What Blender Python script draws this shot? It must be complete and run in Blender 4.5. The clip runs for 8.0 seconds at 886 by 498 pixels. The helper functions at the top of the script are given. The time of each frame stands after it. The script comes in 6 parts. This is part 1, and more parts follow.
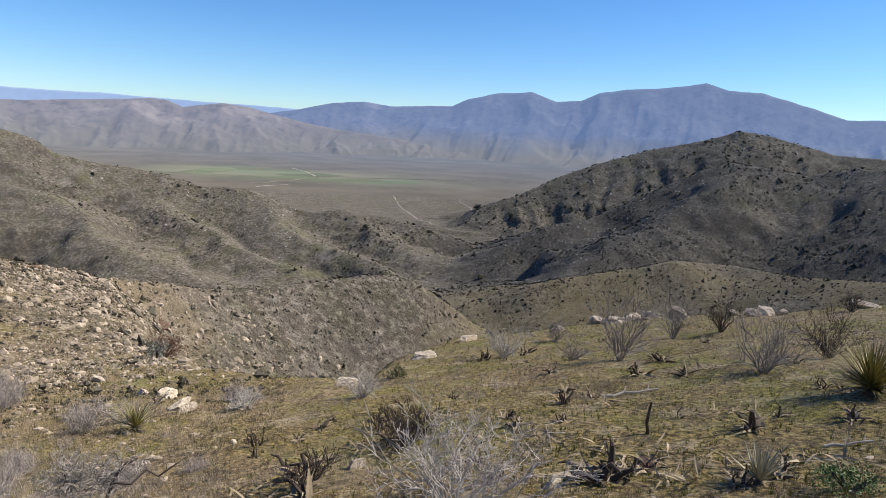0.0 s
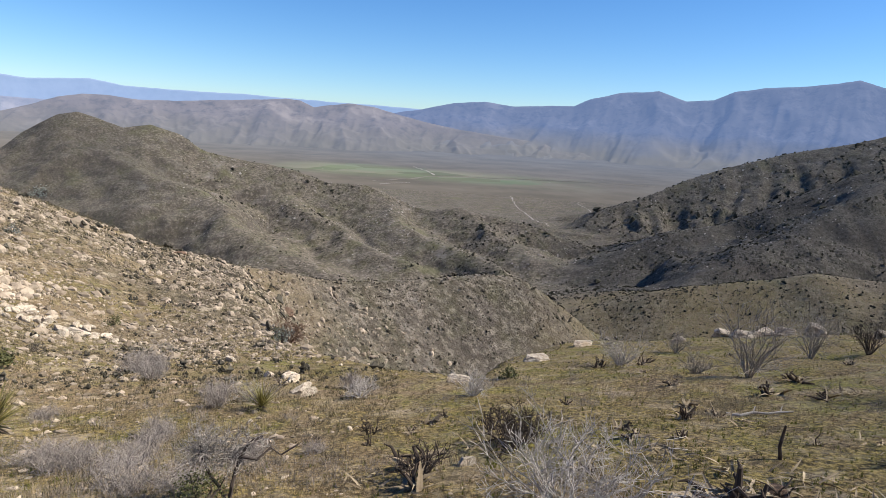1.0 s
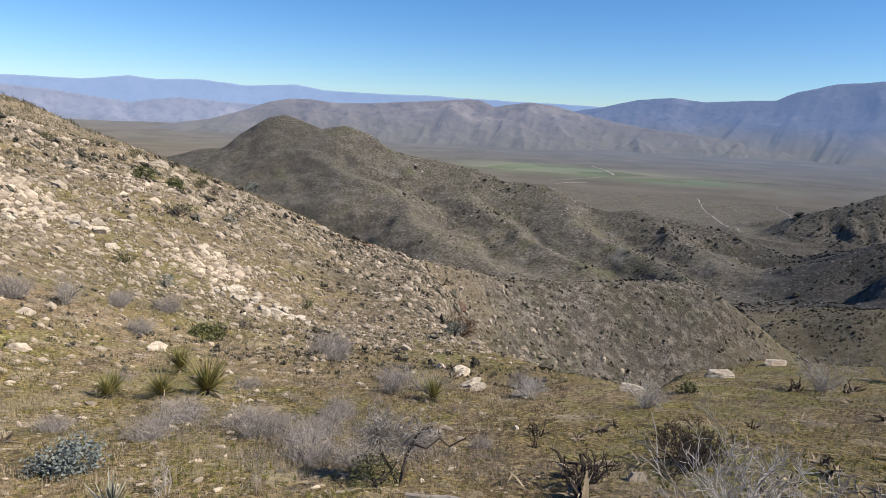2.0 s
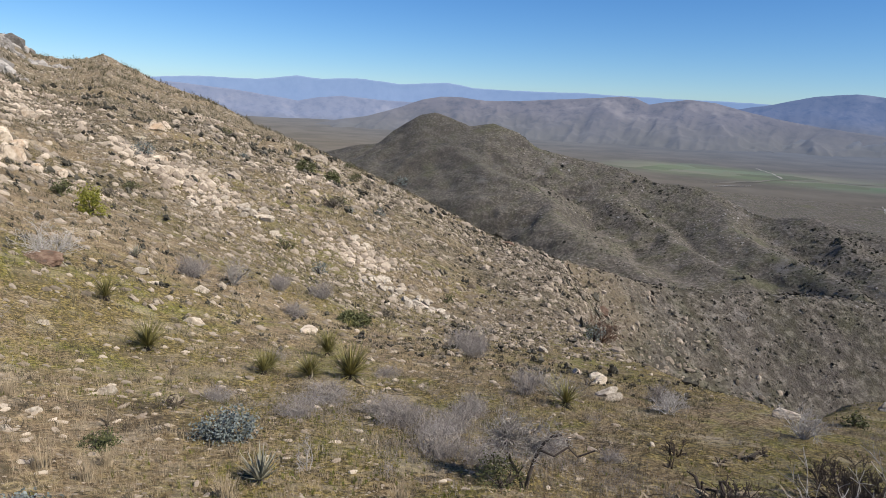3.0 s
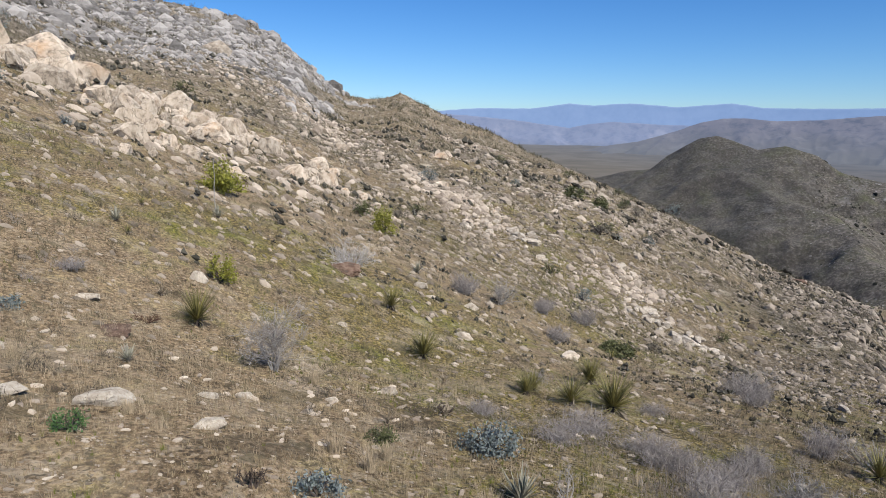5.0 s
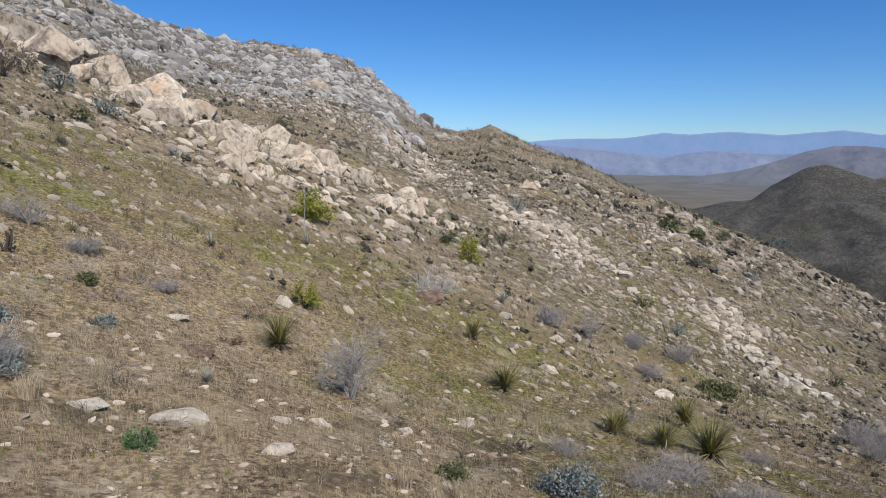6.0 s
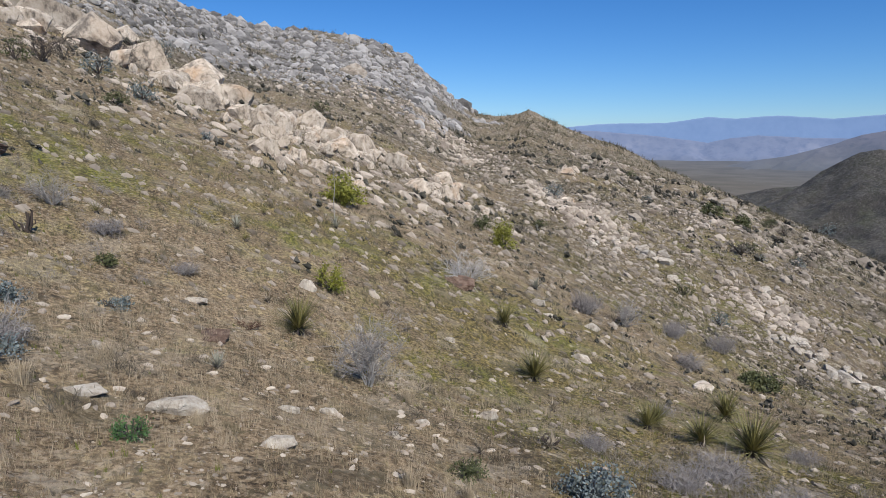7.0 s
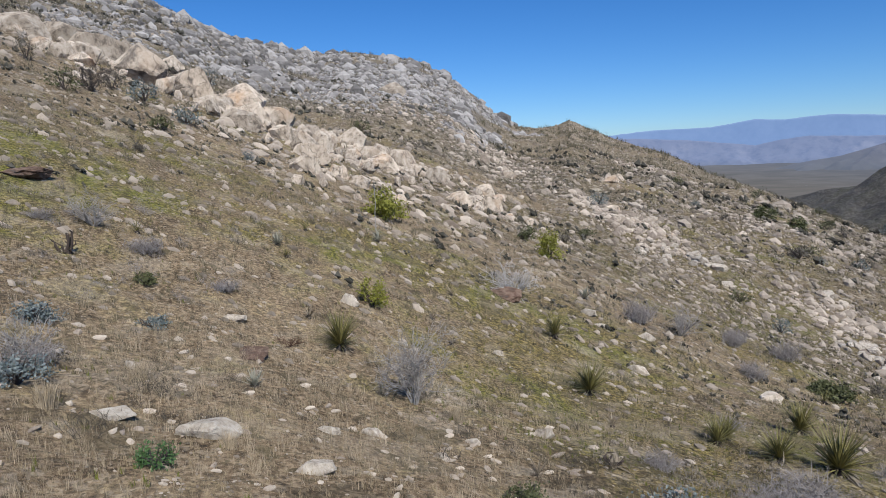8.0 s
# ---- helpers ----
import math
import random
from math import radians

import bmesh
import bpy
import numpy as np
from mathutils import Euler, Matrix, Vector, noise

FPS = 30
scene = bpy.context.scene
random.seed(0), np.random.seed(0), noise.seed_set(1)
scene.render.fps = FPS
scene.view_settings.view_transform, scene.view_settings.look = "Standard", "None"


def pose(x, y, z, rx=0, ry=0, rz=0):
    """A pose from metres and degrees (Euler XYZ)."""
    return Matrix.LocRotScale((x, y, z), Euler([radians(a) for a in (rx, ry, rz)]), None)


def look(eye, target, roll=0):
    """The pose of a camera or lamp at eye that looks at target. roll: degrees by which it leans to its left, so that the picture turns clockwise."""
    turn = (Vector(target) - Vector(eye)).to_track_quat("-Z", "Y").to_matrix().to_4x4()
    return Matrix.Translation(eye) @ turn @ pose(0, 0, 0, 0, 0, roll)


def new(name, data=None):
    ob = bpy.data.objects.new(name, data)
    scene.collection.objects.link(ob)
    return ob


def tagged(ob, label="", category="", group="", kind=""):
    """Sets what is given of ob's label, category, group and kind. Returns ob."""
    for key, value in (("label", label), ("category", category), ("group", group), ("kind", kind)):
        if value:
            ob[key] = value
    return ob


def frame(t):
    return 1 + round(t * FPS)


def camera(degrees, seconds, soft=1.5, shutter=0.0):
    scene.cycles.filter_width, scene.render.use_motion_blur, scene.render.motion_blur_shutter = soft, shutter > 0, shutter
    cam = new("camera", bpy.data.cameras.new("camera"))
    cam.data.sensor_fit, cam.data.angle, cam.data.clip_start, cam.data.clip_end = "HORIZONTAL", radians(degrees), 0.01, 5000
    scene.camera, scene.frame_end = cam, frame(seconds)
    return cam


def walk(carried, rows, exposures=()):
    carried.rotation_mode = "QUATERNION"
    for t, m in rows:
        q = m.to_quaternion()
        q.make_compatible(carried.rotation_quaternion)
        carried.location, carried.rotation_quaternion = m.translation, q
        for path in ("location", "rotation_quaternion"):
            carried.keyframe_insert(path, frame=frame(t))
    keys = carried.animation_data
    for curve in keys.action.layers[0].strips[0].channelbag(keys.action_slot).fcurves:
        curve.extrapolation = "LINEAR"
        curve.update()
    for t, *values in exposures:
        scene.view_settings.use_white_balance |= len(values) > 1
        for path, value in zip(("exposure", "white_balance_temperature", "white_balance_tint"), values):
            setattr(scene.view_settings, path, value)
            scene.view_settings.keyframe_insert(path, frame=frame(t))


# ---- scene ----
cam = camera(69.3, 8.0, soft=0.8)
# seconds, place in metres, Euler degrees
ROWS = [
    (0.0, -0.000, 0.000, 1.620, 79.72, -3.07, 0.56),
    (0.5, -0.014, 0.020, 1.611, 79.33, -2.95, 6.37),
    (1.0, -0.033, 0.032, 1.604, 79.13, -3.37, 11.07),
    (1.5, -0.057, 0.040, 1.597, 78.77, -2.93, 18.86),
    (3.0, 0.008, 0.049, 1.679, 77.43, -2.69, 39.66),
    (3.5, -0.014, 0.032, 1.677, 77.65, -2.42, 45.08),
    (4.0, -0.054, 0.034, 1.659, 78.00, -1.51, 50.22),
    (4.5, -0.085, 0.041, 1.647, 78.53, -1.36, 55.78),
    (5.0, -0.117, 0.057, 1.628, 79.04, -0.77, 63.05),
    (6.5, -0.485, 0.431, 1.474, 81.59, -0.14, 72.81),
    (7.0, -0.681, 0.587, 1.418, 80.45, -0.02, 74.28),
    (7.5, -0.864, 0.613, 1.348, 82.06, 0.79, 73.56),
    (8.0, -1.132, 0.693, 1.243, 81.87, 2.45, 77.85),
]
walk(cam, [(t, pose(x, y, z, rx, ry, rz)) for t, x, y, z, rx, ry, rz in ROWS],
     [(0.0, 0.58, 6950, 10), (1.5, 0.48, 6850, 10), (3.5, 0.07, 6400, 10), (5.0, 0.06, 6150, 10), (6.5, -0.14, 5950, 10), (8.0, -0.16, 5800, 10)])

# ---- daylight ----
SUN_AZ, SUN_EL = -82.0, 43.0          # degrees to the left of the y axis, and above the horizon


def toward(az, el, r=1.0):
    """The offset from the first eye, by the angle to the left of y, the angle up and the distance on the ground."""
    a = radians(az)
    return Vector((-r * math.sin(a), r * math.cos(a), r * math.tan(radians(el))))


world = bpy.data.worlds.new("sky")
scene.world = world
world.use_nodes = True
wn = world.node_tree.nodes
wl = world.node_tree.links
sky = wn.new("ShaderNodeTexSky")
sky.sky_type, sky.sun_disc = "NISHITA", False
sky.sun_elevation = radians(SUN_EL)
sky.sun_rotation = radians(-SUN_AZ)
sky.altitude, sky.air_density, sky.dust_density, sky.ozone_density = 1200, 1.0, 0.4, 4.0
wn["Background"].inputs["Strength"].default_value = 0.091
deep = wn.new("ShaderNodeHueSaturation")
deep.inputs["Saturation"].default_value = 1.22
wl.new(sky.outputs[0], deep.inputs["Color"])
azure = wn.new("ShaderNodeMix")
azure.data_type, azure.blend_type = "RGBA", "MULTIPLY"
azure.inputs["Factor"].default_value = 1.0
azure.inputs["B"].default_value = (0.86, 1.02, 1.22, 1)
wl.new(deep.outputs[0], azure.inputs["A"])
wl.new(azure.outputs["Result"], wn["Background"].inputs["Color"])

lamp = bpy.data.lights.new("sun", "SUN")
lamp.energy, lamp.angle, lamp.color = 5.0, radians(0.53), (1.0, 0.95, 0.845)
sun = new("sun", lamp)
sun.matrix_world = look(toward(SUN_AZ, SUN_EL, 50), (0, 0, 0))

# ---- materials ----
def material(name, rough=0.9):
    m = bpy.data.materials.new(name)
    m.use_nodes = True
    b = m.node_tree.nodes["Principled BSDF"]
    b.inputs["Roughness"].default_value = rough
    b.inputs["Specular IOR Level"].default_value = 0.25
    b.inputs["Diffuse Roughness"].default_value = 0.8 if rough > 0.8 else 0.0
    return m, m.node_tree.nodes, m.node_tree.links, b


def tex(nodes, links, scale, detail=5.0, rough=0.6, vec=None, kind="ShaderNodeTexNoise"):
    n = nodes.new(kind)
    n.inputs["Scale"].default_value = scale
    if kind == "ShaderNodeTexNoise":
        n.inputs["Detail"].default_value, n.inputs["Roughness"].default_value = detail, rough
    if vec is not None:
        links.new(vec, n.inputs["Vector"])
    return n


def ramp(nodes, links, fac, stops):
    r = nodes.new("ShaderNodeValToRGB")
    e = r.color_ramp.elements
    while len(e) < len(stops):
        e.new(0.5)
    for k, (p, c) in zip(e, stops):
        k.position, k.color = p, (*c, 1)
    links.new(fac, r.inputs["Fac"])
    return r.outputs["Color"]


def mix(nodes, links, fac, a, b, mode="MIX"):
    n = nodes.new("ShaderNodeMix")
    n.data_type, n.blend_type = "RGBA", mode
    for socket, v in ((n.inputs["Factor"], fac), (n.inputs["A"], a), (n.inputs["B"], b)):
        if isinstance(v, (int, float)):
            socket.default_value = v
        elif isinstance(v, tuple):
            socket.default_value = (*v, 1)
        else:
            links.new(v, socket)
    return n.outputs["Result"]


def math_node(nodes, links, op, a, b=None, c=None, clamp=False):
    n = nodes.new("ShaderNodeMath")
    n.operation, n.use_clamp = op, clamp
    for i, v in enumerate((a, b, c)):
        if v is None:
            continue
        if isinstance(v, (int, float)):
            n.inputs[i].default_value = v
        else:
            links.new(v, n.inputs[i])
    return n.outputs[0]


def bump(nodes, links, height, bsdf, strength, distance):
    n = nodes.new("ShaderNodeBump")
    n.inputs["Strength"].default_value, n.inputs["Distance"].default_value = strength, distance
    links.new(height, n.inputs["Height"])
    links.new(n.outputs[0], bsdf.inputs["Normal"])
    return n


def attribute(nodes, name):
    n = nodes.new("ShaderNodeAttribute")
    n.attribute_name = name
    return n.outputs["Fac"]


def pieces(n, l, vec, scale, cover, dark, light):
    """Loose bits lying about: a mask of uneven cells and a tone for each."""
    v = n.new("ShaderNodeTexVoronoi")
    v.inputs["Scale"].default_value = scale
    v.inputs["Randomness"].default_value = 1.0
    l.new(vec, v.inputs["Vector"])
    sep = n.new("ShaderNodeSeparateColor")
    l.new(v.outputs["Color"], sep.inputs[0])
    size = math_node(n, l, "MULTIPLY_ADD", sep.outputs[0], 0.9, cover - 0.65)
    mask = math_node(n, l, "MULTIPLY", math_node(n, l, "SUBTRACT", size, v.outputs["Distance"]), 16.0, clamp=True)
    return mask, ramp(n, l, sep.outputs[1], [(0.0, dark), (1.0, light)]), v.outputs["Distance"]


def ground_material():
    m, n, l, b = material("hillside", 0.95)
    g = n.new("ShaderNodeNewGeometry").outputs["Position"]
    warp = n.new("ShaderNodeVectorMath")
    warp.operation = "ADD"
    l.new(g, warp.inputs[0])
    l.new(tex(n, l, 3.0, 3, 0.6, g).outputs["Color"], warp.inputs[1])
    green, rock, scrub, thick = attribute(n, "green"), attribute(n, "rock"), attribute(n, "scrub"), attribute(n, "thick")
    fine = tex(n, l, 14.0, 7, 0.75, g).outputs["Fac"]
    mid = tex(n, l, 1.1, 6, 0.68, g).outputs["Fac"]
    wide = tex(n, l, 0.07, 5, 0.6, g).outputs["Fac"]
    soil = ramp(n, l, fine, [(0.40, (0.022, 0.015, 0.009)), (0.49, (0.215, 0.152, 0.088)), (0.59, (0.56, 0.43, 0.29))])
    dry = ramp(n, l, mid, [(0.40, (0.052, 0.037, 0.022)), (0.51, (0.190, 0.140, 0.090)), (0.61, (0.41, 0.325, 0.235))])
    soil = mix(n, l, 0.5, soil, dry)
    grass = ramp(n, l, fine, [(0.40, (0.018, 0.014, 0.004)), (0.50, (0.130, 0.100, 0.032)), (0.60, (0.35, 0.275, 0.105))])
    lush = math_node(n, l, "MULTIPLY_ADD", tex(n, l, 0.28, 4, 0.6, g).outputs["Fac"], 7.0, -3.35, clamp=True)
    grass = mix(n, l, math_node(n, l, "MULTIPLY", lush, 0.75), grass, ramp(n, l, fine, [(0.39, (0.024, 0.030, 0.004)), (0.60, (0.225, 0.225, 0.038))]))
    k = math_node(n, l, "MULTIPLY_ADD", mid, 4.5, -2.35)
    k = math_node(n, l, "ADD", k, green, clamp=True)
    col = mix(n, l, k, soil, grass)
    # bare stony ground with pale bits of many sizes
    stone = ramp(n, l, tex(n, l, 1.7, 8, 0.78, g).outputs["Fac"], [(0.41, (0.030, 0.024, 0.016)), (0.5, (0.145, 0.115, 0.076)), (0.59, (0.39, 0.325, 0.24))])
    col = mix(n, l, math_node(n, l, "MULTIPLY", rock, 0.75), col, stone)
    for scale, cover, amount in ((24.0, 0.24, 0.5), (11.0, 0.29, 0.7), (4.5, 0.32, 0.85), (1.7, 0.34, 0.85), (0.7, 0.29, 0.7)):
        mask, tone, _ = pieces(n, l, warp.outputs[0], scale, cover, (0.24, 0.20, 0.15), (0.60, 0.525, 0.425))
        col = mix(n, l, math_node(n, l, "MULTIPLY", mask, math_node(n, l, "MULTIPLY_ADD", rock, amount, 0.22)), col, tone)
    # bare grey-white rock of the hilltop
    bare = attribute(n, "bare")
    broken = ramp(n, l, tex(n, l, 1.1, 9, 0.82, warp.outputs[0]).outputs["Fac"], [(0.42, (0.030, 0.025, 0.021)), (0.50, (0.17, 0.150, 0.13)), (0.58, (0.43, 0.39, 0.35))])
    col = mix(n, l, math_node(n, l, "MULTIPLY", bare, 0.75), col, broken)
    # dark specks put into the colour for litter and for small shadows between clumps
    for scale, amount in ((18.0, 0.65), (7.0, 0.7), (2.6, 0.65), (0.9, 0.5)):
        mask, tone, _ = pieces(n, l, warp.outputs[0], scale, 0.20, (0.040, 0.030, 0.020), (0.125, 0.105, 0.06))
        col = mix(n, l, math_node(n, l, "MULTIPLY", mask, amount), col, tone)
    # grey scrub country
    grey = ramp(n, l, tex(n, l, 0.35, 8, 0.78, g).outputs["Fac"], [(0.42, (0.022, 0.019, 0.014)), (0.50, (0.115, 0.099, 0.075)), (0.58, (0.36, 0.315, 0.25))])
    olive = ramp(n, l, wide, [(0.36, (0.135, 0.125, 0.062)), (0.50, (0.170, 0.142, 0.098)), (0.64, (0.235, 0.195, 0.150))])
    grey = mix(n, l, 0.5, grey, olive)
    mask, tone, _ = pieces(n, l, warp.outputs[0], 0.40, 0.32, (0.040, 0.037, 0.026), (0.10, 0.09, 0.065))
    grey = mix(n, l, math_node(n, l, "MULTIPLY", mask, 0.5), grey, tone)
    mask, tone, _ = pieces(n, l, warp.outputs[0], 0.95, 0.26, (0.045, 0.042, 0.030), (0.11, 0.10, 0.07))
    grey = mix(n, l, math_node(n, l, "MULTIPLY", mask, 0.65), grey, tone)
    mask, tone, _ = pieces(n, l, warp.outputs[0], 0.15, 0.34, (0.035, 0.032, 0.024), (0.085, 0.078, 0.058))
    grey = mix(n, l, math_node(n, l, "MULTIPLY", mask, math_node(n, l, "MULTIPLY_ADD", thick, 0.5, 0.2)), grey, tone)
    moss = math_node(n, l, "MULTIPLY_ADD", tex(n, l, 0.022, 4, 0.6, g).outputs["Fac"], 8.0, -4.5, clamp=True)
    grey = mix(n, l, math_node(n, l, "MULTIPLY", moss, 0.55), grey, (0.125, 0.125, 0.052))
    crag = tex(n, l, 0.030, 6, 0.7, g).outputs["Fac"]
    crag = math_node(n, l, "MULTIPLY_ADD", crag, 9.0, -5.3, clamp=True)
    grey = mix(n, l, math_node(n, l, "MULTIPLY", crag, 0.6), grey, (0.30, 0.27, 0.235))
    # darker tone for the right-hand hills and for shade on the ridge's left face
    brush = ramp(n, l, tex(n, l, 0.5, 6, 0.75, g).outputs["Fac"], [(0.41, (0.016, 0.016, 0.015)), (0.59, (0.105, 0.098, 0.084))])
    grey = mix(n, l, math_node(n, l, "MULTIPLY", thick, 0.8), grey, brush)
    # dark rock bands in the canyon walls, and darkening put into the colour by steepness
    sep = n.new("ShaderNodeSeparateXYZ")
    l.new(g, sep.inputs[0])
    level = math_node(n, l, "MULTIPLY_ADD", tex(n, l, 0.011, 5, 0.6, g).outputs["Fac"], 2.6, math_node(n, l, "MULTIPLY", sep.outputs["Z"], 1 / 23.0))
    steep_tone = math_node(n, l, "MULTIPLY", attribute(n, "steep"), math_node(n, l, "MULTIPLY_ADD", tex(n, l, 0.22, 6, 0.75, g).outputs["Fac"], 7.0, -2.9, clamp=True))
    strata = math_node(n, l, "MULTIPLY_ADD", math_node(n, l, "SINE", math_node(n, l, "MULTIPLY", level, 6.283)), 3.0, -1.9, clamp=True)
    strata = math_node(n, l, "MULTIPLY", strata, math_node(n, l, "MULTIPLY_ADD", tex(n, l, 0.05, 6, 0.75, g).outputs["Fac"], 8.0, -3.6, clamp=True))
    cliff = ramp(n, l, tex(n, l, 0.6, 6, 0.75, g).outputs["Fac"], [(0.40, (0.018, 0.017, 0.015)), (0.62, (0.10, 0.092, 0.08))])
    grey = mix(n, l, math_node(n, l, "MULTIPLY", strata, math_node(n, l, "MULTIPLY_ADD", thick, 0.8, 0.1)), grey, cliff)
    grey = mix(n, l, math_node(n, l, "MULTIPLY", steep_tone, 0.85), grey, mix(n, l, 0.35, cliff, (0.10, 0.078, 0.06)))
    # colour correction: near slopes warmed against the blue sky light, scrub cooled slightly
    col = mix(n, l, 1.0, col, (1.04, 1.0, 0.91), "MULTIPLY")
    grey = mix(n, l, 1.0, grey, (1.0, 1.0, 1.05), "MULTIPLY")
    col = mix(n, l, scrub, col, grey)
    l.new(col, b.inputs["Base Color"])
    h = math_node(n, l, "ADD", math_node(n, l, "MULTIPLY", fine, 0.05), math_node(n, l, "MULTIPLY", tex(n, l, 0.9, 8, 0.75, g).outputs["Fac"], math_node(n, l, "MULTIPLY_ADD", math_node(n, l, "MAXIMUM", rock, scrub), 1.6, 0.05)))
    bump(n, l, h, b, 0.8, 1.0)
    return m


def basin_material():
    m, n, l, b = material("basin_floor", 1.0)
    g = n.new("ShaderNodeNewGeometry").outputs["Position"]
    sep = n.new("ShaderNodeSeparateXYZ")
    l.new(g, sep.inputs[0])
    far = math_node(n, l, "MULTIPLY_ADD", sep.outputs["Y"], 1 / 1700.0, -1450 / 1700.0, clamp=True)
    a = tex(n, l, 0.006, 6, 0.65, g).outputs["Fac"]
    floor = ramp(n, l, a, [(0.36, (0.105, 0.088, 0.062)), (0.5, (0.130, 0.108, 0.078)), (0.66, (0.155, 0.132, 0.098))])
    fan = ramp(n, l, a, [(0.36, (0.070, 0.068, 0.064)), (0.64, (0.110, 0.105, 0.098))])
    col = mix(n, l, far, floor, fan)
    # green fields and pale tracks in the middle of the basin
    band = math_node(n, l, "SUBTRACT", 1.0, math_node(n, l, "ABSOLUTE", math_node(n, l, "MULTIPLY_ADD", sep.outputs["Y"], 1 / 260.0, -1830 / 260.0)), clamp=True)
    west = math_node(n, l, "MULTIPLY_ADD", sep.outputs["X"], -1 / 420.0, 0.30, clamp=True)
    west = math_node(n, l, "MULTIPLY", west, math_node(n, l, "MULTIPLY_ADD", sep.outputs["X"], 1 / 160.0, 900 / 160.0, clamp=True))
    v = n.new("ShaderNodeTexVoronoi")
    v.inputs["Scale"].default_value = 0.011
    l.new(g, v.inputs["Vector"])
    s2 = n.new("ShaderNodeSeparateColor")
    l.new(v.outputs["Color"], s2.inputs[0])
    field = ramp(n, l, s2.outputs[0], [(0.0, (0.10, 0.11, 0.055)), (0.45, (0.13, 0.17, 0.075)), (0.70, (0.20, 0.185, 0.125)), (1.0, (0.11, 0.20, 0.085))])
    k = math_node(n, l, "MULTIPLY", math_node(n, l, "MULTIPLY", band, 1.6, clamp=True), west)
    col = mix(n, l, math_node(n, l, "MULTIPLY", k, 0.8), col, field)
    bits = tex(n, l, 0.03, 7, 0.75, g).outputs["Fac"]
    k = math_node(n, l, "MULTIPLY_ADD", bits, 14.0, -9.2, clamp=True)
    col = mix(n, l, math_node(n, l, "MULTIPLY", k, 0.5), col, (0.45, 0.42, 0.37))
    l.new(col, b.inputs["Base Color"])
    # haze put in as a blue glow that grows with distance
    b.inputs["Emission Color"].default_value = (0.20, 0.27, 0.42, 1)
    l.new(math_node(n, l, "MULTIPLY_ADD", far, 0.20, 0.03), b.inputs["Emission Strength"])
    return m


def plain(name, dark, light, scale, rough=0.9, depth=0.02, glow=None):
    m, n, l, b = material(name, rough)
    v = n.new("ShaderNodeTexCoord").outputs["Object"]
    a = tex(n, l, scale, 6, 0.65, v).outputs["Fac"]
    c = tex(n, l, scale * 0.17, 3, 0.5, v).outputs["Fac"]
    s = math_node(n, l, "ADD", math_node(n, l, "MULTIPLY", a, 0.65), math_node(n, l, "MULTIPLY", c, 0.35))
    col = ramp(n, l, s, [(0.34, dark), (0.64, light)])
    l.new(col, b.inputs["Base Color"])
    if depth:
        bump(n, l, a, b, 0.5, depth)
    # emission that stands in for haze on far things
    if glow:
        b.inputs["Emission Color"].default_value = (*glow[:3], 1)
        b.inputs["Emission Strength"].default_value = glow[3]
    return m


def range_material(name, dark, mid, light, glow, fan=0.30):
    """Far mountains: dark scrub patches, sunlit patches put into the colour, haze as blue glow."""
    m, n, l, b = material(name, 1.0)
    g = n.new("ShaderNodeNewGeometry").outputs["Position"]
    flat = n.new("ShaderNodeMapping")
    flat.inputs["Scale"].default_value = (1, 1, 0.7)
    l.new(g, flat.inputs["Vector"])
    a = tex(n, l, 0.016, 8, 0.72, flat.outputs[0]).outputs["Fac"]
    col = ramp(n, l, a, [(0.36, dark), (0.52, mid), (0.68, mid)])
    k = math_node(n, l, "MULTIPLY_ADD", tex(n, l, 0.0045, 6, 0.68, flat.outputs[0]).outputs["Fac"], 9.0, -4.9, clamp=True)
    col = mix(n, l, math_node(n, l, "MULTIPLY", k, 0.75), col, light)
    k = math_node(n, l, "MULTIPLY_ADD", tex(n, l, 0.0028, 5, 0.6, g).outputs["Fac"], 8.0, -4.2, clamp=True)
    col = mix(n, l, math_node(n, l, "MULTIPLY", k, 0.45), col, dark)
    # the gravel fan at the foot, under a greyer haze glow
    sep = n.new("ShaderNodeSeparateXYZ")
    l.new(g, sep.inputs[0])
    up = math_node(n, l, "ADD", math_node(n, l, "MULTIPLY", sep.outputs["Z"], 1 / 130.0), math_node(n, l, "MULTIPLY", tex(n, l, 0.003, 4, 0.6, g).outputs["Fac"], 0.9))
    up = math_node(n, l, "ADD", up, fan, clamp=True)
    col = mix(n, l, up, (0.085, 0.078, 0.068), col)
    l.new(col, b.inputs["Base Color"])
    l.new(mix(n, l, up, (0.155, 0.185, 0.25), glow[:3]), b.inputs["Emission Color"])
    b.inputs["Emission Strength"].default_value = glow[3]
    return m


M_GROUND = ground_material()
M_BASIN = basin_material()

# ---- the land ----
EYE = 1.62


def lattice(ix, iy, seed):
    h = (ix.astype(np.int64) * 374761393 + iy.astype(np.int64) * 668265263 + seed * 974711) & 0x7FFFFFFF
    h = ((h ^ (h >> 13)) * 1274126177) & 0x7FFFFFFF
    return ((h ^ (h >> 16)) & 0xFFFF) / 65535.0 * 2 - 1


def noise2(x, y, seed=0):
    """Smooth value noise from -1 to 1 for arrays."""
    ix, iy = np.floor(x), np.floor(y)
    fx, fy = x - ix, y - iy
    ux, uy = fx * fx * (3 - 2 * fx), fy * fy * (3 - 2 * fy)
    a, b = lattice(ix, iy, seed), lattice(ix + 1, iy, seed)
    c, d = lattice(ix, iy + 1, seed), lattice(ix + 1, iy + 1, seed)
    return (a * (1 - ux) + b * ux) * (1 - uy) + (c * (1 - ux) + d * ux) * uy


